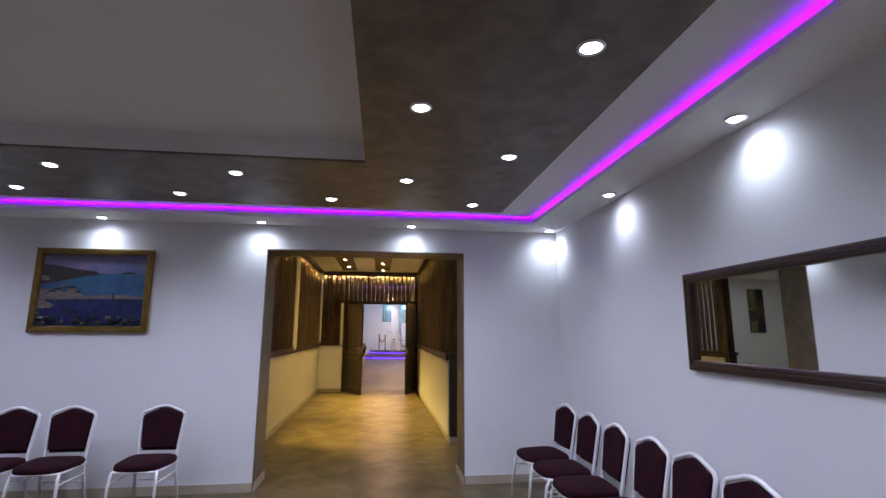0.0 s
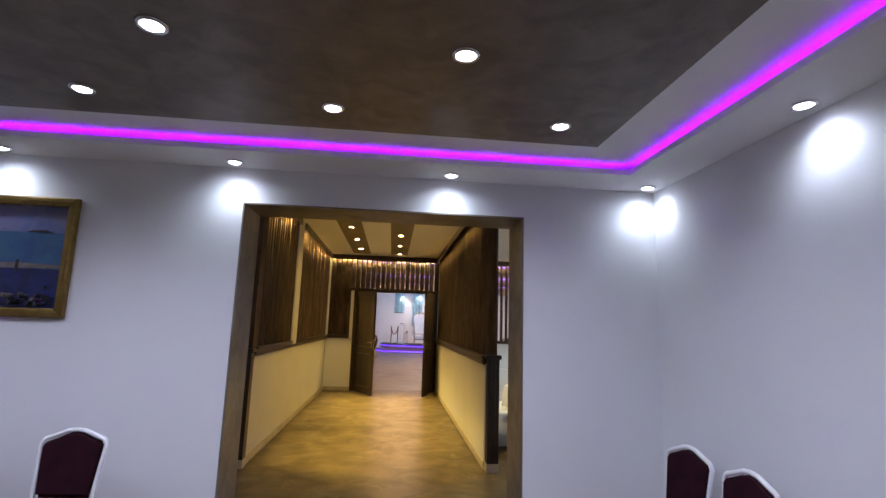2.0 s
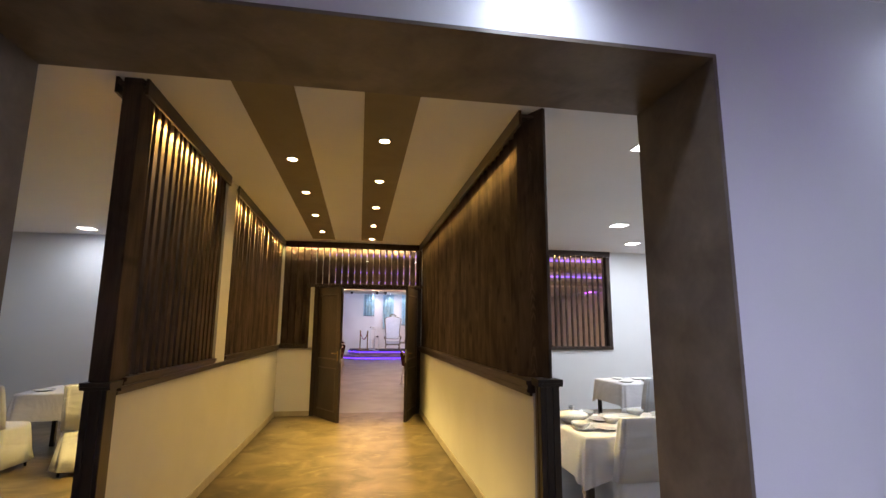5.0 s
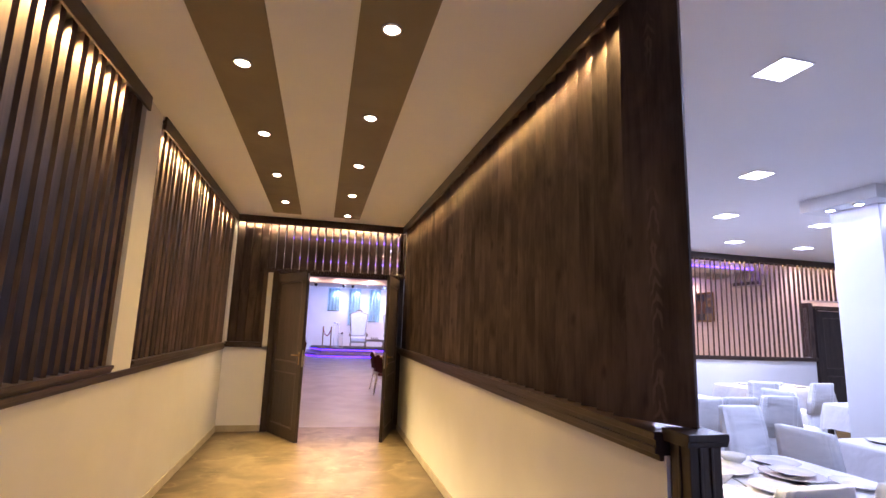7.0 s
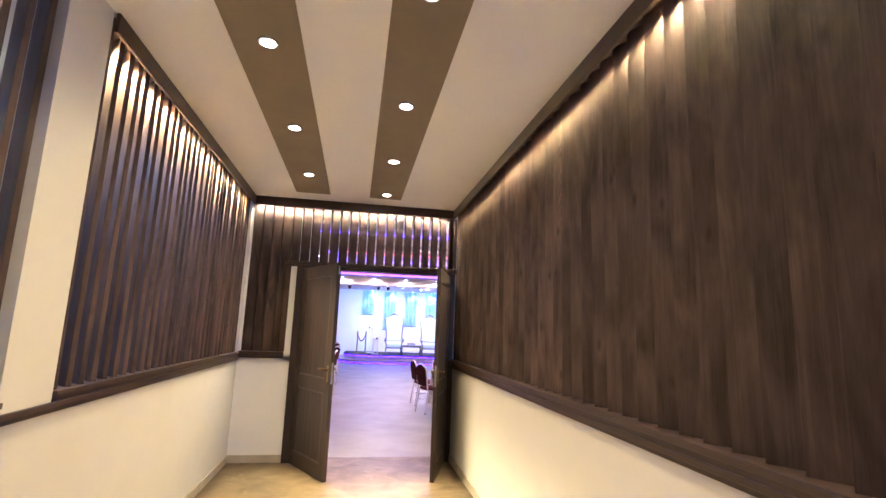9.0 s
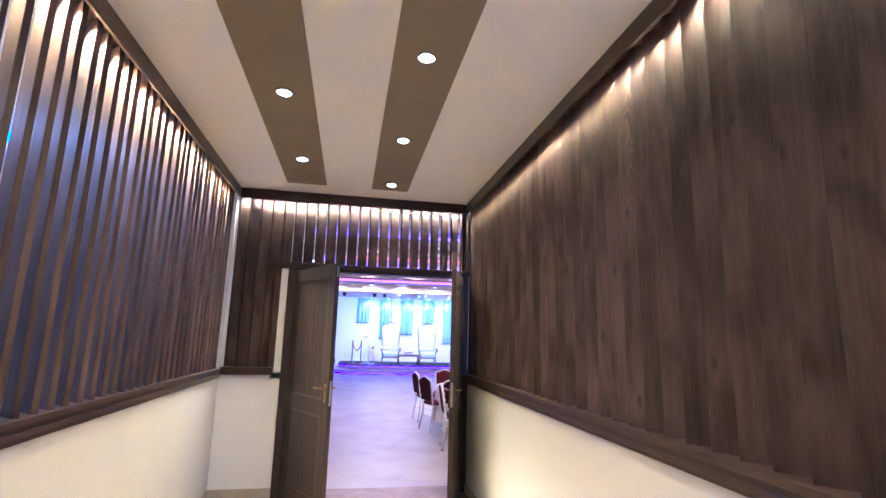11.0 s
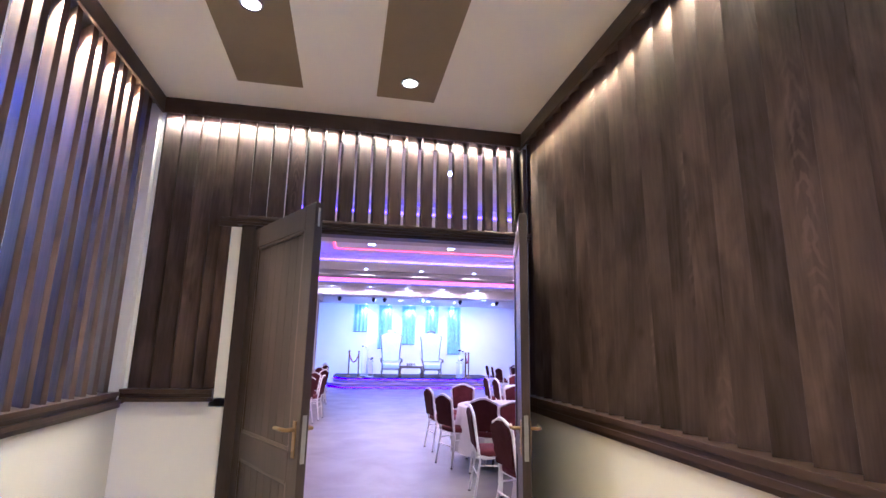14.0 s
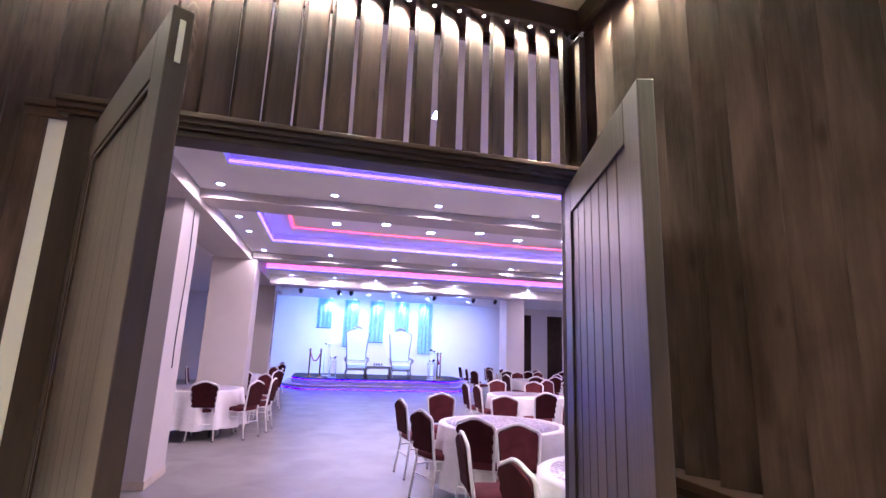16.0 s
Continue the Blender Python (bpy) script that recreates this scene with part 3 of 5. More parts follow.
def leaf(parent, width, height, sign, m):
    """A framed leaf with two panels in front and grooved boards behind; its hinge is at the origin and it reaches to sign * width."""
    bm = bmesh.new()
    X = lambda a, b: (min(sign * a, sign * b), max(sign * a, sign * b))
    st = 0.115
    for x0, x1, z0, z1 in ((0.0, st, 0.01, height), (width - st, width, 0.01, height), (st, width - st, 0.01, 0.16), (st, width - st, 0.88, 1.02), (st, width - st, height - 0.13, height)):
        box(bm, *X(x0, x1), -0.022, 0.022, z0, z1, bevel=0.004)
    d = part("door_leaf", bm, DOORWOOD, parent, "brown stained leaf with two framed panels", m)
    for z0, z1 in ((0.16, 0.88), (1.02, height - 0.13)):
        part("panel", box(bmesh.new(), *X(st - 0.004, width - st + 0.004), -0.006, -0.001, z0 - 0.004, z1 + 0.004, bevel=0.001), DOORWOOD, d)
        bm = bmesh.new()
        for a, b, c, e in ((st, st + 0.018, z0, z1), (width - st - 0.018, width - st, z0, z1), (st + 0.018, width - st - 0.018, z0, z0 + 0.018), (st + 0.018, width - st - 0.018, z1 - 0.018, z1)):
            box(bm, *X(a, b), -0.019, -0.011, c, e, bevel=0.004)
        part("bead", bm, TRIMX, d)
        n = 7
        w = (width - 2 * st) / n
        for k in range(n):
            part("plank", box(bmesh.new(), *X(st + k * w + 0.003, st + (k + 1) * w - 0.003), 0.002, 0.014, z0, z1, bevel=0.003), DOORWOOD, d)
            part("plank", box(bmesh.new(), *X(st + k * w + 0.0008, st + (k + 1) * w - 0.0008), -0.012, -0.0055, z0, z1, bevel=0.0015), DOORWOOD, d)
    for side in (-1, 1):
        bm = bmesh.new()
        hx = sign * (width - 0.055)
        box(bm, hx - 0.016, hx + 0.016, *sorted((side * 0.022, side * 0.028)), 1.0, 1.17, bevel=0.003)
        tube(bm, [(hx, side * 0.028, 1.13), (hx, side * 0.068, 1.13), (hx - sign * 0.03, side * 0.076, 1.13), (hx - sign * 0.125, side * 0.074, 1.127)], 0.0095, 8)
        lathe(bm, [(0.006, -0.003), (0.006, 0.003)], 8, Matrix.Translation((hx, side * 0.029, 1.03)))
        part("handle", bm, BRASS, d, "worn brass lever handle on a long plate")
    if sign > 0:
        part("bolt_plate", box(bmesh.new(), *sorted((sign * (width - 0.0005), sign * (width + 0.0025))), -0.006, 0.006, height - 0.13, height - 0.03, bevel=0.001), STEEL, d, "steel bolt plate")
    part("lock_plate", box(bmesh.new(), *sorted((sign * (width - 0.0005), sign * (width + 0.0025))), -0.011, 0.011, 0.98, 1.2, bevel=0.001), STEEL, d, "steel lock plate")
    for z in (0.28, 1.1, height - 0.25):
        part("hinge", lathe(bmesh.new(), [(0.008, -0.05), (0.008, 0.05)], 8, Matrix.Translation((-sign * 0.006, -0.026, z))), STEEL, d)
    return d


casing(doors, -0.475, 1.355, 2.28)
leaf(doors, 0.912, 2.272, 1, pose(-0.47, 13.58, 0, 0, 0, -60.5))
leaf(doors, 0.912, 2.272, -1, pose(1.35, 13.58, 0, 0, 0, 72.5))

# ---- lamps of the reception room and the corridor ----
lens_bm = lathe(bmesh.new(), [(0.012, -0.012), (0.030, -0.010), (0.043, -0.002), (0.043, 0.004)], 20)
LENS_COOL = mesh_of(lens_bm.copy(), "lens_cool", GLOW_COOL)
LENS_WARM = mesh_of(lens_bm, "lens_warm", GLOW_WARM)
ring_bm = bmesh.new()
tube(ring_bm, [(0.049 * math.cos(a), 0.049 * math.sin(a), 0.0) for a in [2 * math.pi * k / 24 for k in range(24)]], 0.010, 6, closed=True)
RING = mesh_of(ring_bm, "lamp_ring", LAMP_RING)


def downlight(x, y, z, lens, label, group, m=None):
    """A recessed lamp: chrome ring and lens under a ceiling at z."""
    t = thing("downlight", (m or Matrix()) @ pose(x, y, z), label, "downlight", group)
    for nm, me, dz in (("ring", RING, -0.004), ("lens", lens, -0.006)):
        ob = new(nm, me)
        ob.parent = t
        ob.location = (0, 0, dz)
    return t


L_COOL = "round chrome downlight with a cool white lens"
for x, y in ((-3.87, 5.36), (-2.34, 5.36), (-0.81, 5.36), (0.74, 5.36), (2.27, 5.37), (2.27, 3.92), (2.27, 2.47), (2.27, 1.02), (2.27, -0.43), (2.27, -1.88), (-5.17, 3.9), (-5.17, 2.4), (-5.17, 0.9), (-5.17, -0.6)):
    downlight(x, y, 2.66, LENS_COOL, L_COOL + " in the white soffit", "soffit downlights")
    spot("soffit_spot", x, y, 2.625, 4.2, 112, PALE, 0.8)
    spot("soffit_spill", x, y, 2.62, 8.5, 166, PALE, 1.0)
for x, y in ((1.21, 4.33), (0.0, 4.31), (-1.2, 4.30), (-2.39, 4.28), (-3.6, 4.28), (0.60, 3.72), (-0.60, 3.70), (-1.79, 3.69), (-3.0, 3.69),
             (1.22, 3.14), (0.61, 2.53), (1.23, 1.93), (0.61, 1.33), (1.23, 0.73), (0.61, 0.13), (1.23, -0.47), (0.61, -1.07), (-3.5, 1.9), (-3.5, 0.1)):
    downlight(x, y, 2.645, LENS_COOL, L_COOL + " in the brown border", "ceiling downlights")
    spot("ceiling_spot", x, y, 2.615, 33, 158, COOL, 0.9)
for x, y in ((-0.40, 8.87), (-0.395, 10.03), (-0.39, 11.22), (-0.385, 12.44), (0.44, 8.26), (0.44, 9.43), (0.443, 10.62), (0.447, 11.80), (0.455, 12.98)):
    downlight(x, y, CZ - 0.006, LENS_WARM, "round downlight with a warm lens in the brown stripe", "corridor downlights")
    spot("corridor_spot", x, y, CZ - 0.045, 30, 132, WARM, 1.0)

# ---- reception room furniture ----
METAL = material("white_powder_coated_steel", (0.84, 0.83, 0.84), 0.35, vary=0.04, scale=8, fine=150, bump=0.004)
VELVET = material("burgundy_velvet", (0.027, 0.004, 0.010), 0.9, vary=0.18, scale=9, fine=320, bump=0.02, second=(0.017, 0.003, 0.006), spec=0.15)
RED = material("wine_red_velvet", (0.105, 0.022, 0.027), 0.85, vary=0.18, scale=9, fine=320, bump=0.02, second=(0.075, 0.015, 0.019), spec=0.2)
MAROON = material("dark_maroon_back_cloth", (0.046, 0.010, 0.012), 0.9, vary=0.18, scale=9, fine=320, bump=0.02, spec=0.12)
GOLD = material("antique_gold_leaf", (0.26, 0.17, 0.05), 0.38, 0.85, vary=0.2, scale=14, fine=80, bump=0.03, second=(0.20, 0.12, 0.03))


def back_outline(w, z0, z1, scallop):
    """Half-width w, from z0 to the peak z1; the hall's chairs have wavy sides."""
    pts = [(-w * 0.86, z0), (w * 0.86, z0)]
    n = 14
    shoulder = z1 - 0.085
    for k in range(1, n + 1):
        z = z0 + (shoulder - z0) * k / n
        wave = 0.011 * math.sin(3.5 * 2 * math.pi * k / n) if scallop else 0.0
        pts.append((w * (0.86 + 0.14 * k / n) + wave, z))
    pts += [(w * 0.90, z1 - 0.055), (w * 0.62, z1 - 0.035), (w * 0.25, z1 - 0.006), (0, z1), (-w * 0.25, z1 - 0.006), (-w * 0.62, z1 - 0.035), (-w * 0.90, z1 - 0.055)]
    for k in range(n, 0, -1):
        z = z0 + (shoulder - z0) * k / n
        wave = 0.011 * math.sin(3.5 * 2 * math.pi * k / n) if scallop else 0.0
        pts.append((-w * (0.86 + 0.14 * k / n) - wave, z))
    return pts


def banquet_chair(label, group, cloth, scallop, wild=0):
    """A stacking chair: origin on the floor under its seat; it faces +y."""
    c = thing("banquet_chair", Matrix(), label, "chair", group)
    tilt = Matrix.Translation((0, -0.215, 0.46)) @ pose(0, 0, 0, 9, 0, 0) @ Matrix.Translation((0, 0, -0.46))
    tmp = bmesh.new()
    n, top = 20, []
    for k in range(n):
        a = 2 * math.pi * k / n
        sx = (abs(math.cos(a)) ** 0.45) * (1 if math.cos(a) >= 0 else -1)
        sy = (abs(math.sin(a)) ** 0.45) * (1 if math.sin(a) >= 0 else -1)
        top.append(((0.205 - 0.012 * sy) * 1.02 * sx, 0.215 * sy))
    layers = ((0.96, 0.432), (1.0, 0.442), (1.02, 0.462), (0.99, 0.484), (0.9, 0.497), (0.6, 0.504), (0.2, 0.506))
    rings = [[tmp.verts.new((x * s, y * s, z)) for x, y in top] for s, z in layers]
    for a, b in zip(rings, rings[1:]):
        for k in range(n):
            tmp.faces.new((a[k], a[(k + 1) % n], b[(k + 1) % n], b[k])).smooth = True
    tmp.faces.new(rings[0][::-1])
    tmp.faces.new(rings[-1]).smooth = True
    part("seat", tmp, cloth, c, "padded dark red velvet seat")
    part("backrest", prism(bmesh.new(), back_outline(0.178, 0.545, 0.905, False), -0.020, 0.024, tilt, bevel=0.010), cloth, c, "padded dark red velvet back with a peaked top")
    part("back_panel", prism(bmesh.new(), back_outline(0.190 if scallop else 0.180, 0.52, 0.912, scallop), -0.034, -0.0195, tilt, bevel=0.002), MAROON, c, "dark maroon cloth on the rear of the back")
    bm = bmesh.new()
    outline = back_outline(0.198, 0.44, 0.925, False)[1:]
    path = [tilt @ Vector((x, 0, z)) for x, z in outline] + [tilt @ Vector((-0.170, 0, 0.44))]
    tube(bm, path, 0.015 if scallop else 0.0145, 8)
    part("back_frame", bm, METAL, c, "white steel tube round the back")
    bm = bmesh.new()
    tube(bm, [(0.195, -0.2, 0.432), (0.2, 0.12, 0.432), (0.17, 0.2, 0.432), (-0.17, 0.2, 0.432), (-0.2, 0.12, 0.432), (-0.195, -0.2, 0.432)], 0.0115, 6, closed=True)
    part("seat_frame", bm, METAL, c)
    for sx in (-1, 1):
        part("leg", tube(bmesh.new(), [(sx * 0.185, 0.175, 0.43), (sx * 0.19, 0.2, 0.38), (sx * 0.205, 0.245, 0.012)], 0.0135, 6), METAL, c)
        part("leg", tube(bmesh.new(), [(sx * 0.17, -0.212, 0.45), (sx * 0.18, -0.205, 0.38), (sx * 0.20, -0.265, 0.012)], 0.0135, 6), METAL, c)
        part("stretcher", tube(bmesh.new(), [(sx * 0.193, 0.208, 0.34), (sx * 0.186, -0.212, 0.34)], 0.008, 6), METAL, c)
        for y in (0.245, -0.265):
            part("foot", lathe(bmesh.new(), [(0.014, 0.0), (0.014, 0.014)], 8, Matrix.Translation((sx * (0.205 if y > 0 else 0.20), y, 0))), DARK, c)
    part("stretcher", tube(bmesh.new(), [(-0.185, -0.235, 0.26), (0.185, -0.235, 0.26)], 0.008, 6), METAL, c)
    return c


lobby_chair = banquet_chair("burgundy velvet banquet chair with a white steel frame", "chairs along the wall", VELVET, False)
small = Matrix.Diagonal((0.94, 0.94, 0.94, 1))
lobby_chair.matrix_basis = pose(-1.52, 4.93, 0, 0, 0, 178) @ small
for x, y, r in ((-2.27, 4.93, 181), (-2.74, 4.93, 179), (1.93, 4.82, 97), (1.93, 4.34, 91), (1.93, 3.87, 88), (1.93, 3.37, 91), (1.93, 2.95, 90), (1.93, 2.50, 92)):
    copy_thing(lobby_chair, pose(x, y, 0, 0, 0, r))


def framed(name, label, category, m, w, h, rim, depth, rim_mat, inner):
    """A moulded frame of outer size w by h in the x-z plane, its back at y 0 and facing -y; inner(parent, w, h) fills it."""
    t = thing(name, m, label, category)
    for nm, pts in (("frame_rail", ((-w / 2, h / 2), (w / 2, h / 2), (w / 2 - rim, h / 2 - rim), (-w / 2 + rim, h / 2 - rim))), ("frame_rail", ((-w / 2, -h / 2), (-w / 2 + rim, -h / 2 + rim), (w / 2 - rim, -h / 2 + rim), (w / 2, -h / 2))),
                    ("frame_stile", ((-w / 2, -h / 2), (-w / 2, h / 2), (-w / 2 + rim, h / 2 - rim), (-w / 2 + rim, -h / 2 + rim))), ("frame_stile", ((w / 2, -h / 2), (w / 2 - rim, -h / 2 + rim), (w / 2 - rim, h / 2 - rim), (w / 2, h / 2)))):
        part(nm, prism(bmesh.new(), pts, -depth, -0.002, bevel=min(0.012, rim / 4)), rim_mat, t)
    a, b, e = w / 2 - rim * 0.42, h / 2 - rim * 0.42, rim * 0.13
    bm = bmesh.new()
    for x0, x1, z0, z1 in ((-a, a, b - e, b), (-a, a, -b, -b + e), (-a, -a + e, -b + e, b - e), (a - e, a, -b + e, b - e)):
        box(bm, x0, x1, -depth - 0.004, -depth + 0.004, z0, z1, bevel=0.002)
    part("frame_bead", bm, rim_mat, t)
    inner(t, w - 2 * rim, h - 2 * rim)
    return t


def paint(name, c, rough=0.35, second=None, scale=14):
    return material(name, c, rough, vary=0.22, scale=scale, fine=70, bump=0.03, second=second)


def harbour(t, w, h):
    """An oil painting: sky, headland, bay, white houses, a jetty and a flowered shore."""
    X = lambda u: (u - 0.5) * w
    Z = lambda v: (v - 0.5) * h
    sky = paint("painted_sky", (0.085, 0.11, 0.24), second=(0.19, 0.15, 0.24), scale=7)
    sea = paint("painted_bay", (0.035, 0.115, 0.20), second=(0.022, 0.07, 0.17), scale=6)
    deep = paint("painted_deep_water", (0.010, 0.020, 0.115), second=(0.006, 0.009, 0.04), scale=14)
    hill = paint("painted_headland", (0.014, 0.013, 0.015), second=(0.035, 0.024, 0.018))
    pale = paint("painted_houses", (0.26, 0.23, 0.20), second=(0.10, 0.08, 0.06), scale=45)
    quay = paint("painted_jetty", (0.19, 0.16, 0.14), second=(0.11, 0.09, 0.09))
    shore = paint("painted_flowers", (0.045, 0.042, 0.030), second=(0.012, 0.018, 0.03), scale=60)
    layer = [0.012]

    def lay(name, pts, mat):
        layer[0] += 0.0012
        part(name, prism(bmesh.new(), [(X(u), Z(v)) for u, v in pts], -layer[0], -0.008), mat, t)
    lay("sky", [(0, 0.6), (1, 0.6), (1, 1), (0, 1)], sky)
    lay("bay", [(0, 0.3), (1, 0.3), (1, 0.735), (0, 0.735)], sea)
    lay("headland", [(0, 0.58), (0.1, 0.60), (0.22, 0.64), (0.38, 0.69), (0.56, 0.72), (0.50, 0.77), (0.36, 0.79), (0.22, 0.82), (0.1, 0.85), (0, 0.86)], hill)
    lay("islet", [(0.72, 0.735), (0.92, 0.735), (0.86, 0.762), (0.78, 0.757)], hill)
    lay("deep_water", [(0, 0), (1, 0), (1, 0.37), (0.5, 0.39), (0, 0.36)], deep)
    lay("jetty", [(0, 0.36), (0.4, 0.375), (1, 0.385), (1, 0.42), (0.68, 0.435), (0.4, 0.415), (0, 0.44)], quay)
    lay("town", [(0, 0.40), (0.42, 0.42), (0.36, 0.47), (0.34, 0.52), (0.27, 0.52), (0.25, 0.47), (0.12, 0.5), (0, 0.51)], pale)
    lay("house", [(0, 0.63), (0.075, 0.63), (0.075, 0.69), (0, 0.70)], pale)
    lay("boat", [(0, 0.24), (0.12, 0.25), (0.15, 0.29), (0.05, 0.35), (0, 0.35)], pale)
    lay("tower", [(0.69, 0.35), (0.71, 0.35), (0.705, 0.46), (0.695, 0.46)], hill)
    for k, (u, v) in enumerate(((0.03, 0.66), (0.07, 0.60), (0.16, 0.50), (0.22, 0.545), (0.30, 0.53), (0.36, 0.46), (0.06, 0.46), (0.12, 0.47))):
        lay("roof", [(u - 0.025, v), (u + 0.03, v), (u + 0.025, v + 0.022), (u - 0.02, v + 0.026)], hill if k % 3 else quay)
    rnd = random.Random(4)
    for k in range(70):
        u, v, r = rnd.uniform(0.02, 0.98), abs(rnd.gauss(0.02, 0.07)) + 0.025, rnd.uniform(0.006, 0.016)
        lay("bloom", [(u + r * math.cos(a) * rnd.uniform(0.6, 1.1), v + r * 1.3 * math.sin(a) * rnd.uniform(0.6, 1.1)) for a in [2 * math.pi * i / 7 for i in range(7)]], shore if k % 7 else pale)


framed("harbour_painting", "oil painting of a blue harbour in a gold frame", "painting", pose(-2.41, 5.51, 1.938), 1.088, 0.83, 0.062, 0.045, GOLD, harbour)

FRAME_BROWN = wood("dark_mirror_frame_wood", (0.020, 0.010, 0.007), (0.060, 0.030, 0.020), 0.3, "X", 0.03, 0.4)
SILVER = bpy.data.materials.new("mirror_silver")
SILVER.use_nodes = True
b = SILVER.node_tree.nodes["Principled BSDF"]
b.inputs["Base Color"].default_value, b.inputs["Metallic"].default_value, b.inputs["Roughness"].default_value = (0.86, 0.87, 0.86, 1), 1.0, 0.015


def mirror_glass(t, w, h):
    part("mirror_glass", boxes((-w / 2, w / 2, -0.014, -0.006, -h / 2, h / 2)), SILVER, t, "clear silvered glass")


framed("wall_mirror", "long wall mirror in a dark brown wooden frame", "mirror", pose(2.40, 2.37, 1.61, 0, 0, -90), 1.62, 0.60, 0.062, 0.04, FRAME_BROWN, mirror_glass)


def abstract(t, w, h):
    cols = [(0.02, 0.02, 0.022), (0.30, 0.21, 0.05), (0.012, 0.012, 0.014), (0.07, 0.075, 0.08), (0.16, 0.08, 0.03), (0.03, 0.025, 0.022)]
    k = 0
    for r in range(4):
        for c in range(2):
            part("colour_block", boxes((-w / 2 + c * w / 2, -w / 2 + (c + 1) * w / 2, -0.014 - 0.001 * ((r + c) % 2), -0.004, -h / 2 + r * h / 4, -h / 2 + (r + 1) * h / 4)), paint("painted_block", cols[k % 6], second=cols[(k + 2) % 6], scale=8), t)
            k += 1


framed("abstract_painting", "dark abstract painting of brown and ochre blocks", "painting", pose(-6.8, 13.6, 2.2), 0.5, 1.3, 0.02, 0.03, DARK, abstract)
PAPER = material("pale_grey_print", (0.42, 0.42, 0.46), 0.6, vary=0.12, scale=8, fine=60, bump=0.0, second=(0.30, 0.31, 0.36))


def print_sheet(t, w, h):
    part("sheet", boxes((-w / 2, w / 2, -0.012, -0.004, -h / 2, h / 2)), PAPER, t)


framed("wall_print", "pale grey print in a thin light frame", "picture", pose(-3.72, 13.6, 2.25), 0.62, 0.36, 0.02, 0.025, STEEL, print_sheet)

# ---- the hall ----
HW = material("hall_white_paint", (0.78, 0.76, 0.76), 0.7, vary=0.03, scale=1.5, fine=160, bump=0.008, second=(0.75, 0.73, 0.73))
HBEAM = material("hall_beam_paint", (0.48, 0.45, 0.42), 0.7, vary=0.03, scale=1.5, fine=160, bump=0.008)


def hall(name, bm, mat, label, category):
    return link(part(name, bm, mat, m=HALL), label=label, category=category)


SOF, RAISED = 3.37, 3.52
hall("wall_hall_west", boxes((-6.7, -6.5, 0.3, 20, 0, 4.0)), HW, "white painted side wall of the hall", "wall")
hall("wall_hall_east", boxes((11.5, 11.7, 0.6, 20, 0, 4.0)), HW, "white painted side wall of the hall", "wall")
hall("wall_stage", boxes((-6.7, 11.7, 19.6, 19.8, 0, 4.0)), HW, "white wall behind the stage", "wall")
hall("wall_stage_side", boxes((-2.4, -1.72, 15.4, 16.2, 0, 3.5), (6.85, 7.55, 15.4, 16.2, 0, 3.5)), HW, "white pier beside the stage", "wall")
# ceiling: upper slab, soffits round each bay, cross beams
hall("ceiling_hall", boxes((-6.5, 11.5, 0.35, 19.6, RAISED, 3.7)), HW, "white hall ceiling", "ceiling")
hall("ceiling_hall_soffit", boxes((-1.28, 11.5, 3.2, 4.2, SOF, RAISED), (-1.28, -0.78, 0.4, 3.2, SOF, RAISED), (-1.28, 11.5, 7.2, 8.45, SOF, RAISED), (-1.28, -0.76, 4.75, 7.2, SOF, RAISED),
                                   (-1.28, 11.5, 4.75, 4.8, SOF, RAISED), (-1.28, 11.5, 10.75, 13.0, SOF, RAISED), (-6.5, -1.95, 0.4, 15.4, SOF, RAISED), (-2.2, 11.5, 13.0, 13.06, SOF, RAISED)), HW, "white dropped soffits with spotlights", "ceiling")
hall("ceiling_beam", boxes((-1.95, 11.5, 4.2, 4.70, 3.26, 3.6), (-1.95, 11.5, 8.45, 9.0, 3.25, 3.6)), HBEAM, "pale painted cross beams", "ceiling")
hall("ceiling_stage_fascia", boxes((-1.28, 7.3, 11.8, 12.3, 3.13, SOF)), HW, "white fascia before the stage washed by spotlights", "ceiling")
hall("ceiling_beam_long", boxes((-1.95, -1.28, 0.35, 15.5, 3.19, 3.6)), HBEAM, "pale painted long beam over the pillars", "ceiling")
PILLARS = ((-1.40, 4.1), (-1.16, 8.3), (-1.25, 13.0))
for x1, y0 in PILLARS:
    hall("pillar", boxes((-1.98, x1, y0, y0 + 0.7, 0, 3.2), bevel=0.006), HBEAM, "pale beige painted square pillar", "pillar")
hall("baseboard_hall", boxes(*[(-1.993, x1 + 0.013, y - 0.013, y + 0.713, 0, 0.085) for x1, y in PILLARS], bevel=0.003), SKIRT, "pale skirting round the pillars", "baseboard")
CABLE = material("black_cable", (0.02, 0.02, 0.022), 0.5, vary=0.05, bump=0.0)
for x, y, z1 in ((-1.39, 4.5, 3.15), (-1.24, 13.3, 3.1)):
    bm = tube(bmesh.new(), [(x, y + 0.03 * math.sin(3.1 * z), z) for z in [z1 - k * 0.12 for k in range(17)]], 0.006, 6)
    tagged(part("hanging_cable", bm, CABLE, m=HALL), "loose black cable hanging down a white pillar", "cable")

BLUE = glow("blue_violet_led", (0.17, 0.07, 1.0), 3.2)
REDLED = glow("red_led", (1.0, 0.025, 0.05), 1.5)
PINK = glow("pink_led", (1.0, 0.07, 0.24), 1.7)


def led(rows, mat, label):
    tagged(part("led_strip", boxes(*rows), mat, m=HALL), label, "light strip", "hall LED lines")


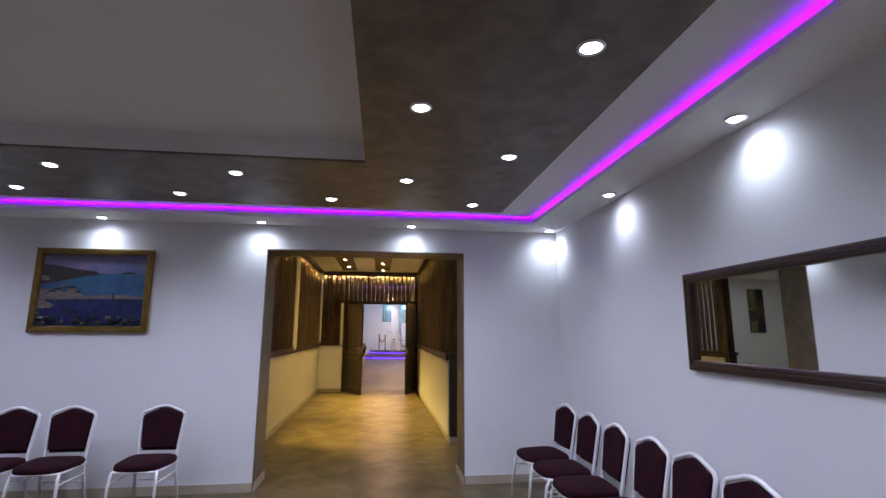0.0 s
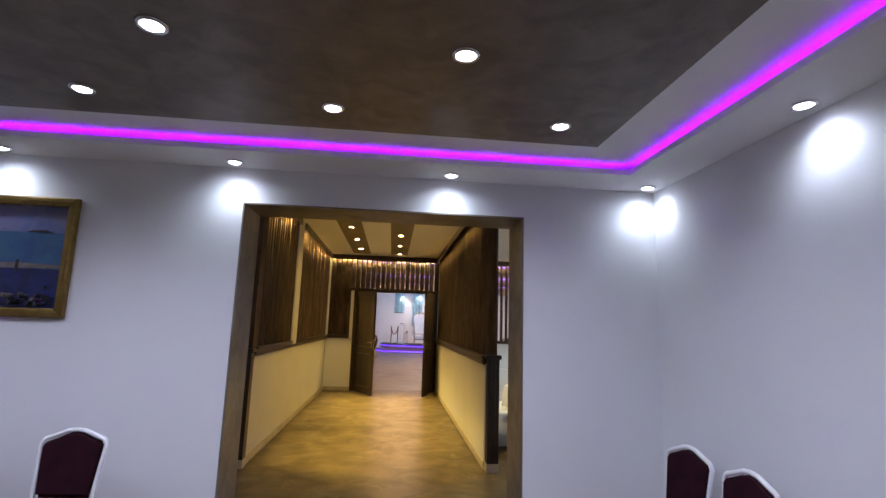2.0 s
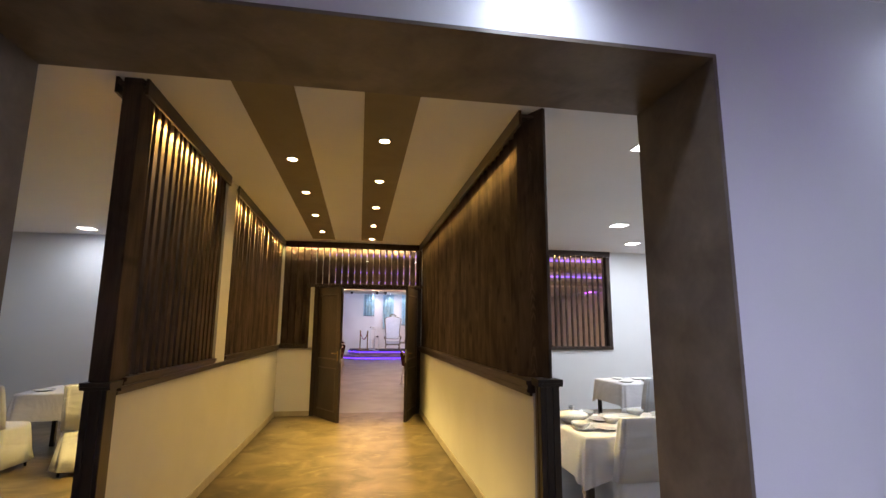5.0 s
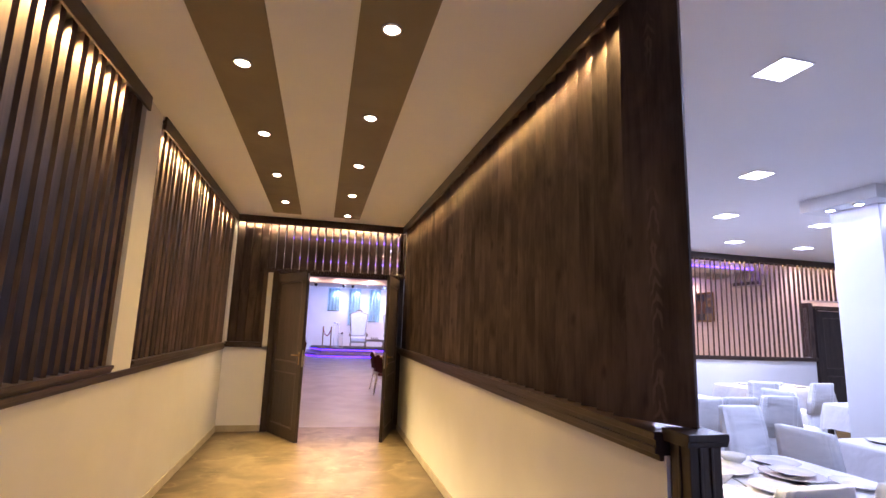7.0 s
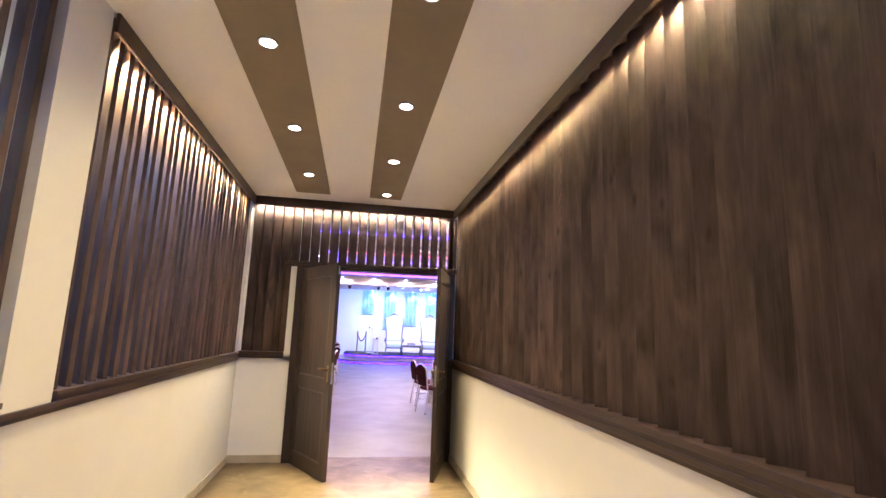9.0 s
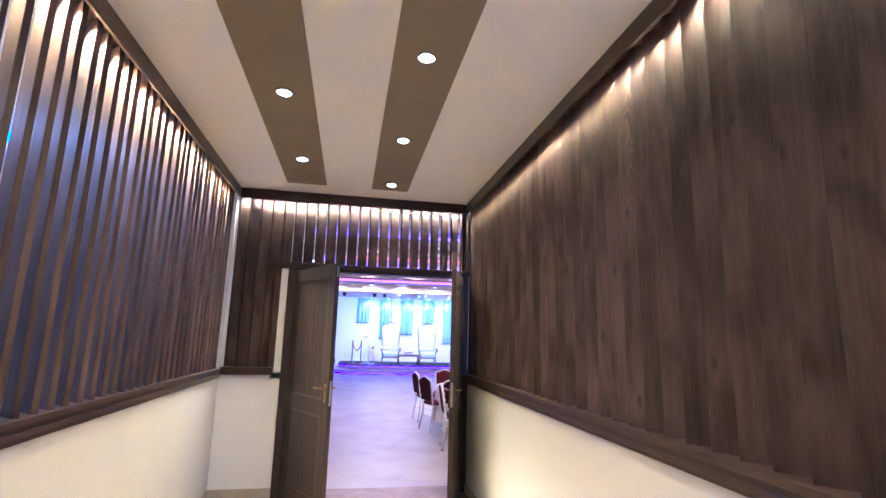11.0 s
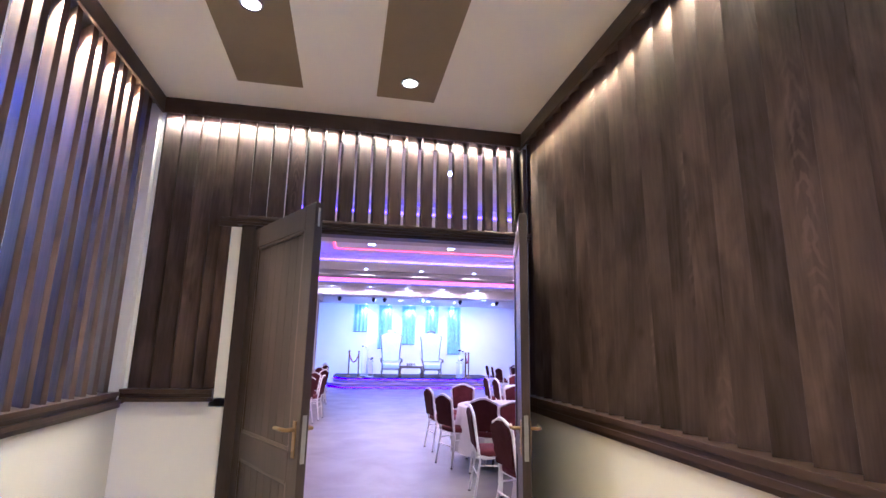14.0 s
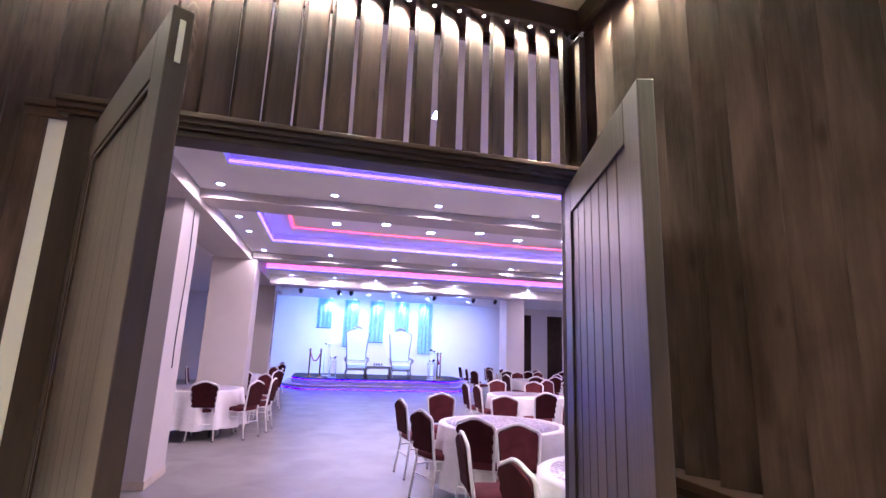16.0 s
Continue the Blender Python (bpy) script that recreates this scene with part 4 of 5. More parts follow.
led([(-0.78, 11.4, 3.185, 3.2, SOF + 0.018, SOF + 0.045)], BLUE, "blue violet LED line along the near bay")
led([(-0.76, 11.4, 7.185, 7.2, SOF + 0.018, SOF + 0.045)], BLUE, "blue violet LED line across the middle bay")
led([(-0.76, -0.745, 4.8, 7.185, SOF + 0.018, SOF + 0.045)], BLUE, "blue violet LED line along the middle bay")
led([(-0.38, 11.4, 6.48, 6.52, RAISED - 0.02, RAISED - 0.001)], REDLED, "red LED line across the middle bay")
led([(-0.38, -0.34, 4.8, 6.48, RAISED - 0.02, RAISED - 0.001)], REDLED, "red LED line along the middle bay")
led([(-1.26, 7.2, 10.735, 10.75, SOF + 0.018, SOF + 0.045)], BLUE, "blue violet LED line before the stage")
led([(-1.26, 7.2, 10.725, 10.748, SOF + 0.062, SOF + 0.125)], PINK, "pink LED line before the stage")

HALLWHITE = (1.0, 0.62, 0.34)
for x, y in [(-1.0, 3.92), (0.31, 3.92), (1.62, 3.93), (2.96, 3.94), (4.3, 3.95), (-1.05, 5.45), (-1.05, 6.42), (-1.02, 8.12), (0.28, 8.14), (1.6, 8.15), (2.92, 8.16), (4.24, 8.18), (5.5, 8.2),
             (-0.72, 11.58), (0.42, 11.58), (1.55, 11.6), (2.68, 11.6), (3.82, 11.62), (6.1, 11.6)]:
    downlight(x, y, SOF, LENS_COOL, "round downlight in the white hall soffit", "hall downlights", HALL)
    p = HALL @ Vector((x, y, SOF - 0.03))
    spot("hall_spot", *p, 15.5, 168, HALLWHITE, 0.15)
for y in (0.9, 2.1, 3.3, 4.5, 5.7, 6.9, 8.1, 9.3):
    downlight(11.15, y, RAISED, LENS_COOL, "round downlight along the side wall of the hall", "hall side downlights", HALL)
    spot("hall_side_spot", *(HALL @ Vector((11.15, y, RAISED - 0.04))), 60, 130, HALLWHITE, 1.0)
panel_bm = boxes((-0.06, 0.06, -0.06, 0.06, -0.008, 0.0))
PANEL = mesh_of(panel_bm, "panel_lens", GLOW_DAY)
for x, y in [(0.36, 6.0), (1.15, 5.78), (1.95, 6.05), (2.75, 5.78), (3.55, 6.05), (4.35, 5.78), (5.2, 6.05), (1.15, 1.8), (3.2, 1.8), (5.3, 1.8), (8.0, 5.7), (8.0, 1.8), (8.5, 10.0), (8.5, 14.5), (0.7, 17.6), (1.8, 17.3), (3.0, 17.3), (4.2, 17.5), (6.0, 17.8), (-4.2, 6.0), (-4.2, 11.0), (-3.5, 2.5)]:
    z = RAISED if x > -2 and y < 9 else (RAISED if x > -2 else SOF)
    t = thing("ceiling_lamp", in_hall(x, y, z), "small square white ceiling lamp in the hall", "ceiling lamp", "hall ceiling lamps")
    ob = new("lens", PANEL)
    ob.parent = t
    part("rim", boxes((-0.072, -0.06, -0.072, 0.072, -0.006, 0), (0.06, 0.072, -0.072, 0.072, -0.006, 0), (-0.06, 0.06, -0.072, -0.06, -0.006, 0), (-0.06, 0.06, 0.06, 0.072, -0.006, 0)), LAMP_RING, t)
    area("hall_panel_light", in_hall(x, y, z - 0.02), 19 if y > 3 else 30 if x > 6 else 8, 0.18, 0.18, HALLWHITE)

# stage
GLOSS = material("black_gloss_stage_floor", (0.008, 0.008, 0.010), 0.38, vary=0.1, scale=3, fine=20, bump=0.0, spec=0.02)
STEPM = material("pale_stage_step", (0.50, 0.44, 0.46), 0.45, vary=0.06, scale=4, fine=60, bump=0.008)
stage = thing("stage", HALL, "low black stage with pale steps and violet edge lights", "stage")


def slab(bm, outline, z0, z1):
    a = [bm.verts.new((x, y, z0)) for x, y in outline]
    b = [bm.verts.new((x, y, z1)) for x, y in outline]
    n = len(outline)
    bm.faces.new(a[::-1])
    bm.faces.new(b)
    for k in range(n):
        bm.faces.new((a[k], a[(k + 1) % n], b[(k + 1) % n], b[k]))
    return bm


def stage_outline(g):
    return [(-0.42 + g * 0.6, 16.0 + g), (5.15 - g * 0.6, 16.0 + g), (6.15 - g, 17.1 + g), (6.15 - g, 19.55), (-1.15 + g, 19.55), (-1.15 + g, 17.1 + g)]


part("lower_step", slab(bmesh.new(), stage_outline(0.0), 0, 0.15), STEPM, stage)
part("upper_step", slab(bmesh.new(), stage_outline(0.33), 0.15, 0.34), STEPM, stage)
part("stage_floor", slab(bmesh.new(), stage_outline(0.31), 0.34, 0.365), GLOSS, stage, "polished black stage floor")
for g, z in ((0.0, 0.02), (0.33, 0.315)):
    o = stage_outline(g - 0.008)
    part("led_edge", tube(bmesh.new(), [(x, y, z) for x, y in (o[5], o[0], o[1], o[2])], 0.010, 6), glow("stage_violet_led", (0.07, 0.012, 1.0), 8), stage, "violet LED edge line")

SATIN = material("pale_cream_satin", (0.62, 0.60, 0.58), 0.4, vary=0.06, scale=10, fine=90, bump=0.01)
CHROME = material("silvered_carving", (0.33, 0.29, 0.23), 0.3, 0.9, vary=0.12, scale=20, fine=60, bump=0.02)
ACRYL = material("white_lacquer_stand", (0.66, 0.66, 0.68), 0.2, vary=0.04, scale=10, bump=0.0)


def throne(x, y):
    t = thing("throne_chair", in_hall(x, y, 0.365, 180), "tall carved silver throne with a pale cream seat", "armchair", "thrones on the stage")
    out = [(-0.34, 0.62), (0.34, 0.62), (0.36, 1.0), (0.40, 1.40), (0.44, 1.66), (0.30, 1.74), (0.12, 1.78), (0, 1.82), (-0.12, 1.78), (-0.30, 1.74), (-0.44, 1.66), (-0.40, 1.40), (-0.36, 1.0)]
    part("backrest", prism(bmesh.new(), out, -0.32, -0.24, bevel=0.03), SATIN, t)
    part("back_frame", tube(bmesh.new(), [(a * 1.04, -0.28, b + 0.01) for a, b in out], 0.028, 8, closed=True), CHROME, t)
    bm = bmesh.new()
    for k in range(9):
        a = -1 + k / 4
        lathe(bm, [(0.01, -0.03), (0.035, -0.01), (0.03, 0.02), (0.008, 0.05)], 8, Matrix.Translation((a * 0.16, -0.28, 1.84 + 0.06 * (1 - a * a))))
    part("crest", bm, CHROME, t, "carved silver crest")
    part("seat", box(bmesh.new(), -0.34, 0.34, -0.28, 0.34, 0.34, 0.52, bevel=0.05), SATIN, t)
    part("apron", box(bmesh.new(), -0.37, 0.37, -0.3, 0.36, 0.27, 0.35, bevel=0.02), CHROME, t)
    for sx in (-1, 1):
        part("armrest", tube(bmesh.new(), [(sx * 0.39, -0.26, 0.74), (sx * 0.42, 0.1, 0.72), (sx * 0.44, 0.34, 0.70), (sx * 0.44, 0.38, 0.64), (sx * 0.42, 0.33, 0.60)], 0.032, 8), CHROME, t)
        part("arm_post", tube(bmesh.new(), [(sx * 0.42, 0.28, 0.7), (sx * 0.37, 0.22, 0.5), (sx * 0.36, 0.28, 0.3)], 0.028, 8), CHROME, t)
        for yy in (0.3, -0.24):
            part("leg", tube(bmesh.new(), [(sx * 0.33, yy, 0.3), (sx * 0.38, yy * 1.12, 0.16), (sx * 0.34, yy * 1.05, 0.05), (sx * 0.37, yy * 1.15, 0.0)], 0.03, 8), CHROME, t)


throne(1.50, 17.5)
throne(3.22, 17.5)
tb = thing("coffee_table", in_hall(2.28, 16.75, 0.365), "low carved silver coffee table with a glass top", "table")
part("tabletop", box(bmesh.new(), -0.48, 0.48, -0.25, 0.25, 0.44, 0.47, bevel=0.01), CHROME, tb)
part("apron", box(bmesh.new(), -0.44, 0.44, -0.22, 0.22, 0.37, 0.44, bevel=0.012), CHROME, tb)
for sx in (-1, 1):
    for sy in (-1, 1):
        part("leg", tube(bmesh.new(), [(sx * 0.40, sy * 0.2, 0.4), (sx * 0.46, sy * 0.22, 0.25), (sx * 0.40, sy * 0.2, 0.1), (sx * 0.44, sy * 0.22, 0.0)], 0.028, 8), CHROME, tb)
tray = thing("tray_with_cups", in_hall(2.28, 16.75, 0.836), "silver tray with small cups on the coffee table", "tray")
part("tray", box(bmesh.new(), -0.2, 0.2, -0.12, 0.12, 0, 0.015, bevel=0.005), CHROME, tray)
for k in range(4):
    part("cup", lathe(bmesh.new(), [(0.02, 0.015), (0.035, 0.04), (0.038, 0.09), (0.03, 0.1)], 10, Matrix.Translation((-0.14 + 0.09 * k, 0.02 * (-1) ** k, 0))), CHROME, tray)


def stanchion(x, y):
    t = thing("rope_stanchion", in_hall(x, y, 0.365), "polished brass rope stanchion on the stage", "stanchion", "stage stanchions")
    part("base", lathe(bmesh.new(), [(0.16, 0), (0.16, 0.015), (0.10, 0.035), (0.04, 0.05)], 18), BRASS, t)
    part("post", lathe(bmesh.new(), [(0.026, 0.04), (0.026, 0.92), (0.04, 0.93), (0.04, 0.95), (0.026, 0.96)], 12), BRASS, t)
    part("knob", lathe(bmesh.new(), [(0.015, 0.955), (0.042, 0.98), (0.045, 1.0), (0.03, 1.03), (0.006, 1.045)], 12), BRASS, t)


for (xa, ya), (xb, yb) in (((-0.22, 17.0), (0.17, 16.45)), ((4.72, 17.0), (4.48, 16.45))):
    stanchion(xa, ya)
    stanchion(xb, yb)
    pts = []
    for k in range(13):
        u = k / 12
        pts.append((xa + (xb - xa) * u, ya + (yb - ya) * u, 0.365 + 0.93 - 0.34 * (1 - (2 * u - 1) ** 2)))
    tagged(part("barrier_rope", tube(bmesh.new(), pts, 0.022, 8), material("red_velvet_rope", (0.30, 0.02, 0.03), 0.8, vary=0.1, bump=0.01), m=HALL), "red velvet rope between two brass stanchions", "rope", "stage ropes")


def flower_stand(x, y, h):
    t = thing("flower_stand", in_hall(x, y, 0.365), "white open column stand with small flowers on top", "plant stand", "stage stands")
    part("base", box(bmesh.new(), -0.16, 0.16, -0.16, 0.16, 0, 0.03, bevel=0.006), ACRYL, t)
    part("top", box(bmesh.new(), -0.15, 0.15, -0.15, 0.15, h - 0.03, h, bevel=0.006), ACRYL, t)
    for sx in (-1, 1):
        for sy in (-1, 1):
            part("post", tube(bmesh.new(), [(sx * 0.12, sy * 0.12, 0.03), (sx * 0.12, sy * 0.12, h - 0.03)], 0.014, 8), ACRYL, t)
    rnd = random.Random(int(h * 100))
    for k in range(9):
        part("flower", lathe(bmesh.new(), [(0.006, 0), (0.02, 0.03), (0.045, 0.06), (0.03, 0.075)], 7, pose(rnd.uniform(-0.1, 0.1), rnd.uniform(-0.1, 0.1), h + rnd.uniform(0, 0.08), rnd.uniform(-30, 30), rnd.uniform(-30, 30))), SATIN if k % 3 else VELVET, t)


for x, y, h in ((0.42, 17.9, 1.12), (0.62, 16.9, 0.62), (4.60, 17.9, 1.0), (4.32, 16.75, 0.62)):
    flower_stand(x, y, h)
BANNER = material("blue_satin_drape", (0.50, 0.74, 0.83), 0.45, vary=0.1, scale=6, fine=60, bump=0.01)
for k, (x, w, z0) in enumerate(((0.15, 0.62, 2.25), (1.28, 0.62, 1.5), (2.38, 0.62, 1.72), (3.48, 0.62, 1.5), (4.55, 0.62, 1.3))):
    bm = bmesh.new()
    n = 12
    lo = [bm.verts.new((x - w / 2 + w * i / n, 19.52 + 0.02 * math.sin(i * 1.9), z0)) for i in range(n + 1)]
    hi = [bm.verts.new((x - w / 2 + w * i / n, 19.52 + 0.012 * math.sin(i * 1.9), 3.48)) for i in range(n + 1)]
    for i in range(n):
        bm.faces.new((lo[i], lo[i + 1], hi[i + 1], hi[i]))
    bmesh.ops.solidify(bm, geom=bm.faces[:], thickness=0.004)
    drape = thing("stage_drape", HALL, "blue satin drape hanging behind the thrones", "drape", "stage drapes")
    part("cloth", bm, BANNER, drape)
    part("hem_rod", tube(bmesh.new(), [(x - w / 2 - 0.01, 19.50, z0 - 0.008), (x + w / 2 + 0.01, 19.50, z0 - 0.008)], 0.012, 6), CABLE, drape, "thin dark rod in the hem")
for x in (0.37, 1.40, 2.45, 3.47, 4.47):
    downlight(x, 19.36, RAISED, LENS_COOL, "round downlight washing the stage wall", "stage downlights", HALL)
    spot("stage_spot", *(HALL @ Vector((x, 19.36, RAISED - 0.045))), 50, 110, (0.80, 0.9, 1.0), 0.7)
for x in (0.1, 2.4, 4.7):
    spot("stage_wash", *(HALL @ Vector((x, 14.0, 3.18))), 400, 78, (0.44, 0.60, 1.0), 0.8, tuple(HALL @ Vector((x, 19.5, 1.7))), 0.08)
rig = thing("lighting_bar", HALL, "thin white lighting bar with small stage lamps", "stage lighting")
part("bar", tube(bmesh.new(), [(-1.2, 14.3, RAISED), (-1.2, 14.3, 3.33), (6.6, 14.3, 3.33), (6.6, 14.3, RAISED)], 0.02, 8), ACRYL, rig)
for x in (-0.6, 0.6, 1.0, 2.4, 3.8, 5.2, 6.0):
    head = part("lamp_head", lathe(bmesh.new(), [(0.03, -0.08), (0.055, -0.06), (0.06, 0.06), (0.04, 0.08)], 10, pose(x, 14.3, 3.22, 60)), CABLE, rig, "small black stage lamp")
    part("bracket", tube(bmesh.new(), [(x - 0.07, 14.3, 3.22), (x - 0.07, 14.3, 3.31), (x + 0.07, 14.3, 3.31), (x + 0.07, 14.3, 3.22)], 0.008, 6), CABLE, rig)

CURTAIN = material("dark_brown_curtain", (0.085, 0.060, 0.055), 0.8, vary=0.15, scale=8, fine=120, bump=0.02)


def curtain(x0, x1, y, z0, z1, label, ax=0):
    bm = bmesh.new()
    n = 36
    rows = []
    for z in (z0, (z0 + z1) / 2, z1):
        rows.append([bm.verts.new((x0 + (x1 - x0) * i / n, y + 0.035 * math.sin(i * 1.75), z) if not ax else (y + 0.035 * math.sin(i * 1.75), x0 + (x1 - x0) * i / n, z)) for i in range(n + 1)])
    for a, b in zip(rows, rows[1:]):
        for i in range(n):
            bm.faces.new((a[i], a[i + 1], b[i + 1], b[i])).smooth = True
    bmesh.ops.solidify(bm, geom=bm.faces[:], thickness=0.006)
    tagged(part("curtain", bm, CURTAIN, m=HALL), label, "curtain", "hall curtains")


curtain(7.75, 8.35, 16.6, 0.0, 3.0, "dark brown gathered curtain beside a window")
curtain(9.05, 9.7, 16.6, 0.0, 3.0, "dark brown gathered curtain beside a window")
curtain(9.5, 10.6, -6.42, 0.0, 2.9, "dark brown gathered curtain on the side wall", 1)
curtain(12.4, 13.4, -6.42, 0.0, 2.9, "dark brown gathered curtain on the side wall", 1)

# round tables and chairs
CLOTH = material("white_table_linen", (0.70, 0.68, 0.70), 0.7, vary=0.05, scale=3, fine=260, bump=0.015, second=(0.65, 0.63, 0.65), detail=3, folds=0.03)
SEQUIN = bpy.data.materials.new("silver_sequin_runner")
SEQUIN.use_nodes = True
nt = SEQUIN.node_tree
b = nt.nodes["Principled BSDF"]
vor = nt.nodes.new("ShaderNodeTexVoronoi")
vor.inputs["Scale"].default_value = 55
tcx = nt.nodes.new("ShaderNodeTexCoord")
nt.links.new(tcx.outputs["Object"], vor.inputs["Vector"])
mx = nt.nodes.new("ShaderNodeMix")
mx.data_type = "RGBA"
mx.inputs["A"].default_value, mx.inputs["B"].default_value = (0.20, 0.15, 0.22, 1), (0.82, 0.78, 0.86, 1)
sep = nt.nodes.new("ShaderNodeSeparateColor")
nt.links.new(vor.outputs["Color"], sep.inputs[0])
nt.links.new(sep.outputs[0], mx.inputs["Factor"])
nt.links.new(mx.outputs["Result"], b.inputs["Base Color"])
bpn = nt.nodes.new("ShaderNodeBump")
bpn.inputs["Strength"].default_value, bpn.inputs["Distance"].default_value = 0.8, 0.004
nt.links.new(sep.outputs[1], bpn.inputs["Height"])
nt.links.new(bpn.outputs[0], b.inputs["Normal"])
b.inputs["Metallic"].default_value, b.inputs["Roughness"].default_value = 0.7, 0.3


def round_table(x, y, r=0.72, seed=0):
    t = thing("round_table", in_hall(x, y), "round banquet table under a white cloth", "table", "hall tables")
    part("tabletop", lathe(bmesh.new(), [(r - 0.02, 0.73), (r - 0.01, 0.74), (r - 0.01, 0.755)], 40), TRIMX, t)
    for k in range(4):
        a = math.pi / 4 + k * math.pi / 2
        part("leg", tube(bmesh.new(), [(0.5 * r * math.cos(a), 0.5 * r * math.sin(a), 0.73), (0.62 * r * math.cos(a), 0.62 * r * math.sin(a), 0.0)], 0.016, 6), CABLE, t)
    c = thing("tablecloth", in_hall(x, y), "white round tablecloth with a sequined middle", "tablecloth", "hall tablecloths")
    bm = bmesh.new()
    n = 96
    rnd = random.Random(seed)
    ph = [rnd.uniform(0, 6.28) for _ in range(4)]
    rings = []
    for s, z, wave in ((0.62, 0.7605, 0), (0.93, 0.7605, 0), (0.99, 0.758, 0), (1.005, 0.745, 0.004), (1.02, 0.60, 0.02), (1.05, 0.40, 0.035), (1.08, 0.17, 0.05)):
        ring = []
        for k in range(n):
            a = 2 * math.pi * k / n
            rr = r * s + wave * (math.sin(13 * a + ph[0]) + 0.5 * math.sin(21 * a + ph[1]) + 0.5 * math.sin(7 * a + ph[2]))
            ring.append(bm.verts.new((rr * math.cos(a), rr * math.sin(a), z + (0.012 * math.sin(9 * a + ph[3]) if z < 0.2 else 0))))
        rings.append(ring)
    for p, q in zip(rings, rings[1:]):
        for k in range(n):
            bm.faces.new((p[k], q[k], q[(k + 1) % n], p[(k + 1) % n])).smooth = True
    part("cloth", bm, CLOTH, c)
    part("sequin_overlay", lathe(bmesh.new(), [(0.88 * r, 0.759), (0.88 * r, 0.7625), (0.2, 0.7628)], 40), SEQUIN, c, "silver sequined overlay")


for k, (x, y) in enumerate(((2.36, 3.5), (4.1, 7.0), (2.55, 1.2), (-1.72, 7.42), (-1.9, 11.3), (6.3, 11.6), (6.9, 14.6), (5.3, 3.6), (7.4, 7.2), (-1.9, 15.0))):
    round_table(x, y, 0.72, k)
hall_chair = banquet_chair("wine red banquet chair with a wavy white frame", "hall chairs", RED, True)
rows = [(1.62, 4.50, -80), (1.66, 3.46, -68), (2.02, 4.98, 172), (2.0, 3.02, -38), (1.76, 1.98, -95), (2.05, 2.12, 168), (1.82, 1.06, -80), (2.86, 4.75, 160),
        (3.34, 7.5, -90), (3.42, 7.0, -88), (4.1, 8.35, 178), (4.7, 8.05, 150), (3.88, 5.95, 5), (3.36, 4.1, 110), (2.70, 2.55, 20),
        (-1.48, 6.95, 3), (-0.98, 7.15, 62), (-0.80, 7.8, 82), (-1.0, 8.75, 140), (-0.95, 10.6, 60), (-0.98, 11.4, 90), (-1.5, 10.4, 10), (-1.2, 12.1, 130), (-2.4, 12.1, 200), (-2.6, 6.9, -40), (-2.5, 7.9, -100),
        (5.55, 11.2, -80), (5.65, 12.1, -110), (6.2, 12.45, 175), (6.4, 10.8, 5), (6.95, 11.9, 110), (5.9, 10.75, -10), (6.1, 14.2, -85), (6.3, 15.2, -120), (6.9, 15.5, 180), (7.6, 14.9, 110), (6.9, 13.8, 3), (6.3, 13.75, -25),
        (7.0, 8.0, -150), (7.8, 7.95, 150), (6.65, 6.9, -70), (5.0, 4.4, -165), (5.8, 4.3, 140), (4.6, 3.3, -80), (7.4, 6.4, 0), (-1.2, 14.4, 60), (-1.3, 15.6, 120), (5.6, 16.2, -90), (6.6, 16.4, 180), (7.9, 12.2, 100), (8.4, 13.1, 70), (8.6, 14.0, -60), (9.0, 15.2, 20), (5.2, 13.2, -70), (5.4, 14.6, -95), (7.2, 13.0, 190), (7.8, 11.0, 40), (8.8, 9.2, 120), (6.2, 9.3, -20), (5.6, 8.8, 200), (-1.9, 10.1, -10), (-2.6, 11.2, -80)]
hall_chair.matrix_basis = in_hall(*rows[0][:2], 0, rows[0][2])
for x, y, r in rows[1:]:
    copy_thing(hall_chair, in_hall(x, y, 0, r))
# things on the side wall of the hall
framed("wall_painting", "small dark painting in a gilt frame", "painting", HALL @ pose(11.5, 5.2, 2.45, 0, 0, -90), 0.75, 0.9, 0.05, 0.04, GOLD, abstract)
ac = thing("air_conditioner", HALL @ pose(11.5, 3.4, 3.1, 0, 0, -90), "white wall air conditioner with a dark vent", "air conditioner")
part("body", box(bmesh.new(), -0.5, 0.5, -0.22, 0, -0.15, 0.15, bevel=0.03), ACRYL, ac)
part("vent", box(bmesh.new(), -0.44, 0.44, -0.226, -0.2, -0.12, -0.03, bevel=0.004), CABLE, ac, "dark air vent")
led([(11.485, 11.5, 4.2, 15.0, 3.42, 3.45)], glow("violet_wall_led", (0.5, 0.08, 1.0), 8), "violet LED line high on the side wall")

# ---- dining rooms beside the corridor ----
win = screen("dark slatted window between the dining room and the hall", "x", 13.66, 6.52, 10.9, 0.118, 50, short=lambda p: p > 9.62, watts=9.0, thin=True)
rail(win, "sill_rail", [(6.42, 9.75, 13.54, 13.62, 1.195, 1.222), (6.42, 9.75, 13.555, 13.62, 1.15, 1.196)], TRIMX)
rail(win, "cornice", [(6.42, 10.95, 13.53, 13.55, 3.04, 3.149), (6.42, 10.95, 13.745, 13.765, 3.04, 3.149), (6.42, 10.95, 13.55, 13.745, 3.098, 3.12)], TRIMX)
rail(win, "side_board", [(6.42, 6.51, 13.56, 13.74, 1.222, 3.04)], WOOD)
rail(win, "side_board", [(9.62, 9.72, 13.56, 13.74, 1.222, 2.30)], WOOD)
win2 = screen("dark slatted window beside the corridor screen", "x", 13.66, 2.24, 5.28, 0.118, 50, watts=9.0, thin=True)
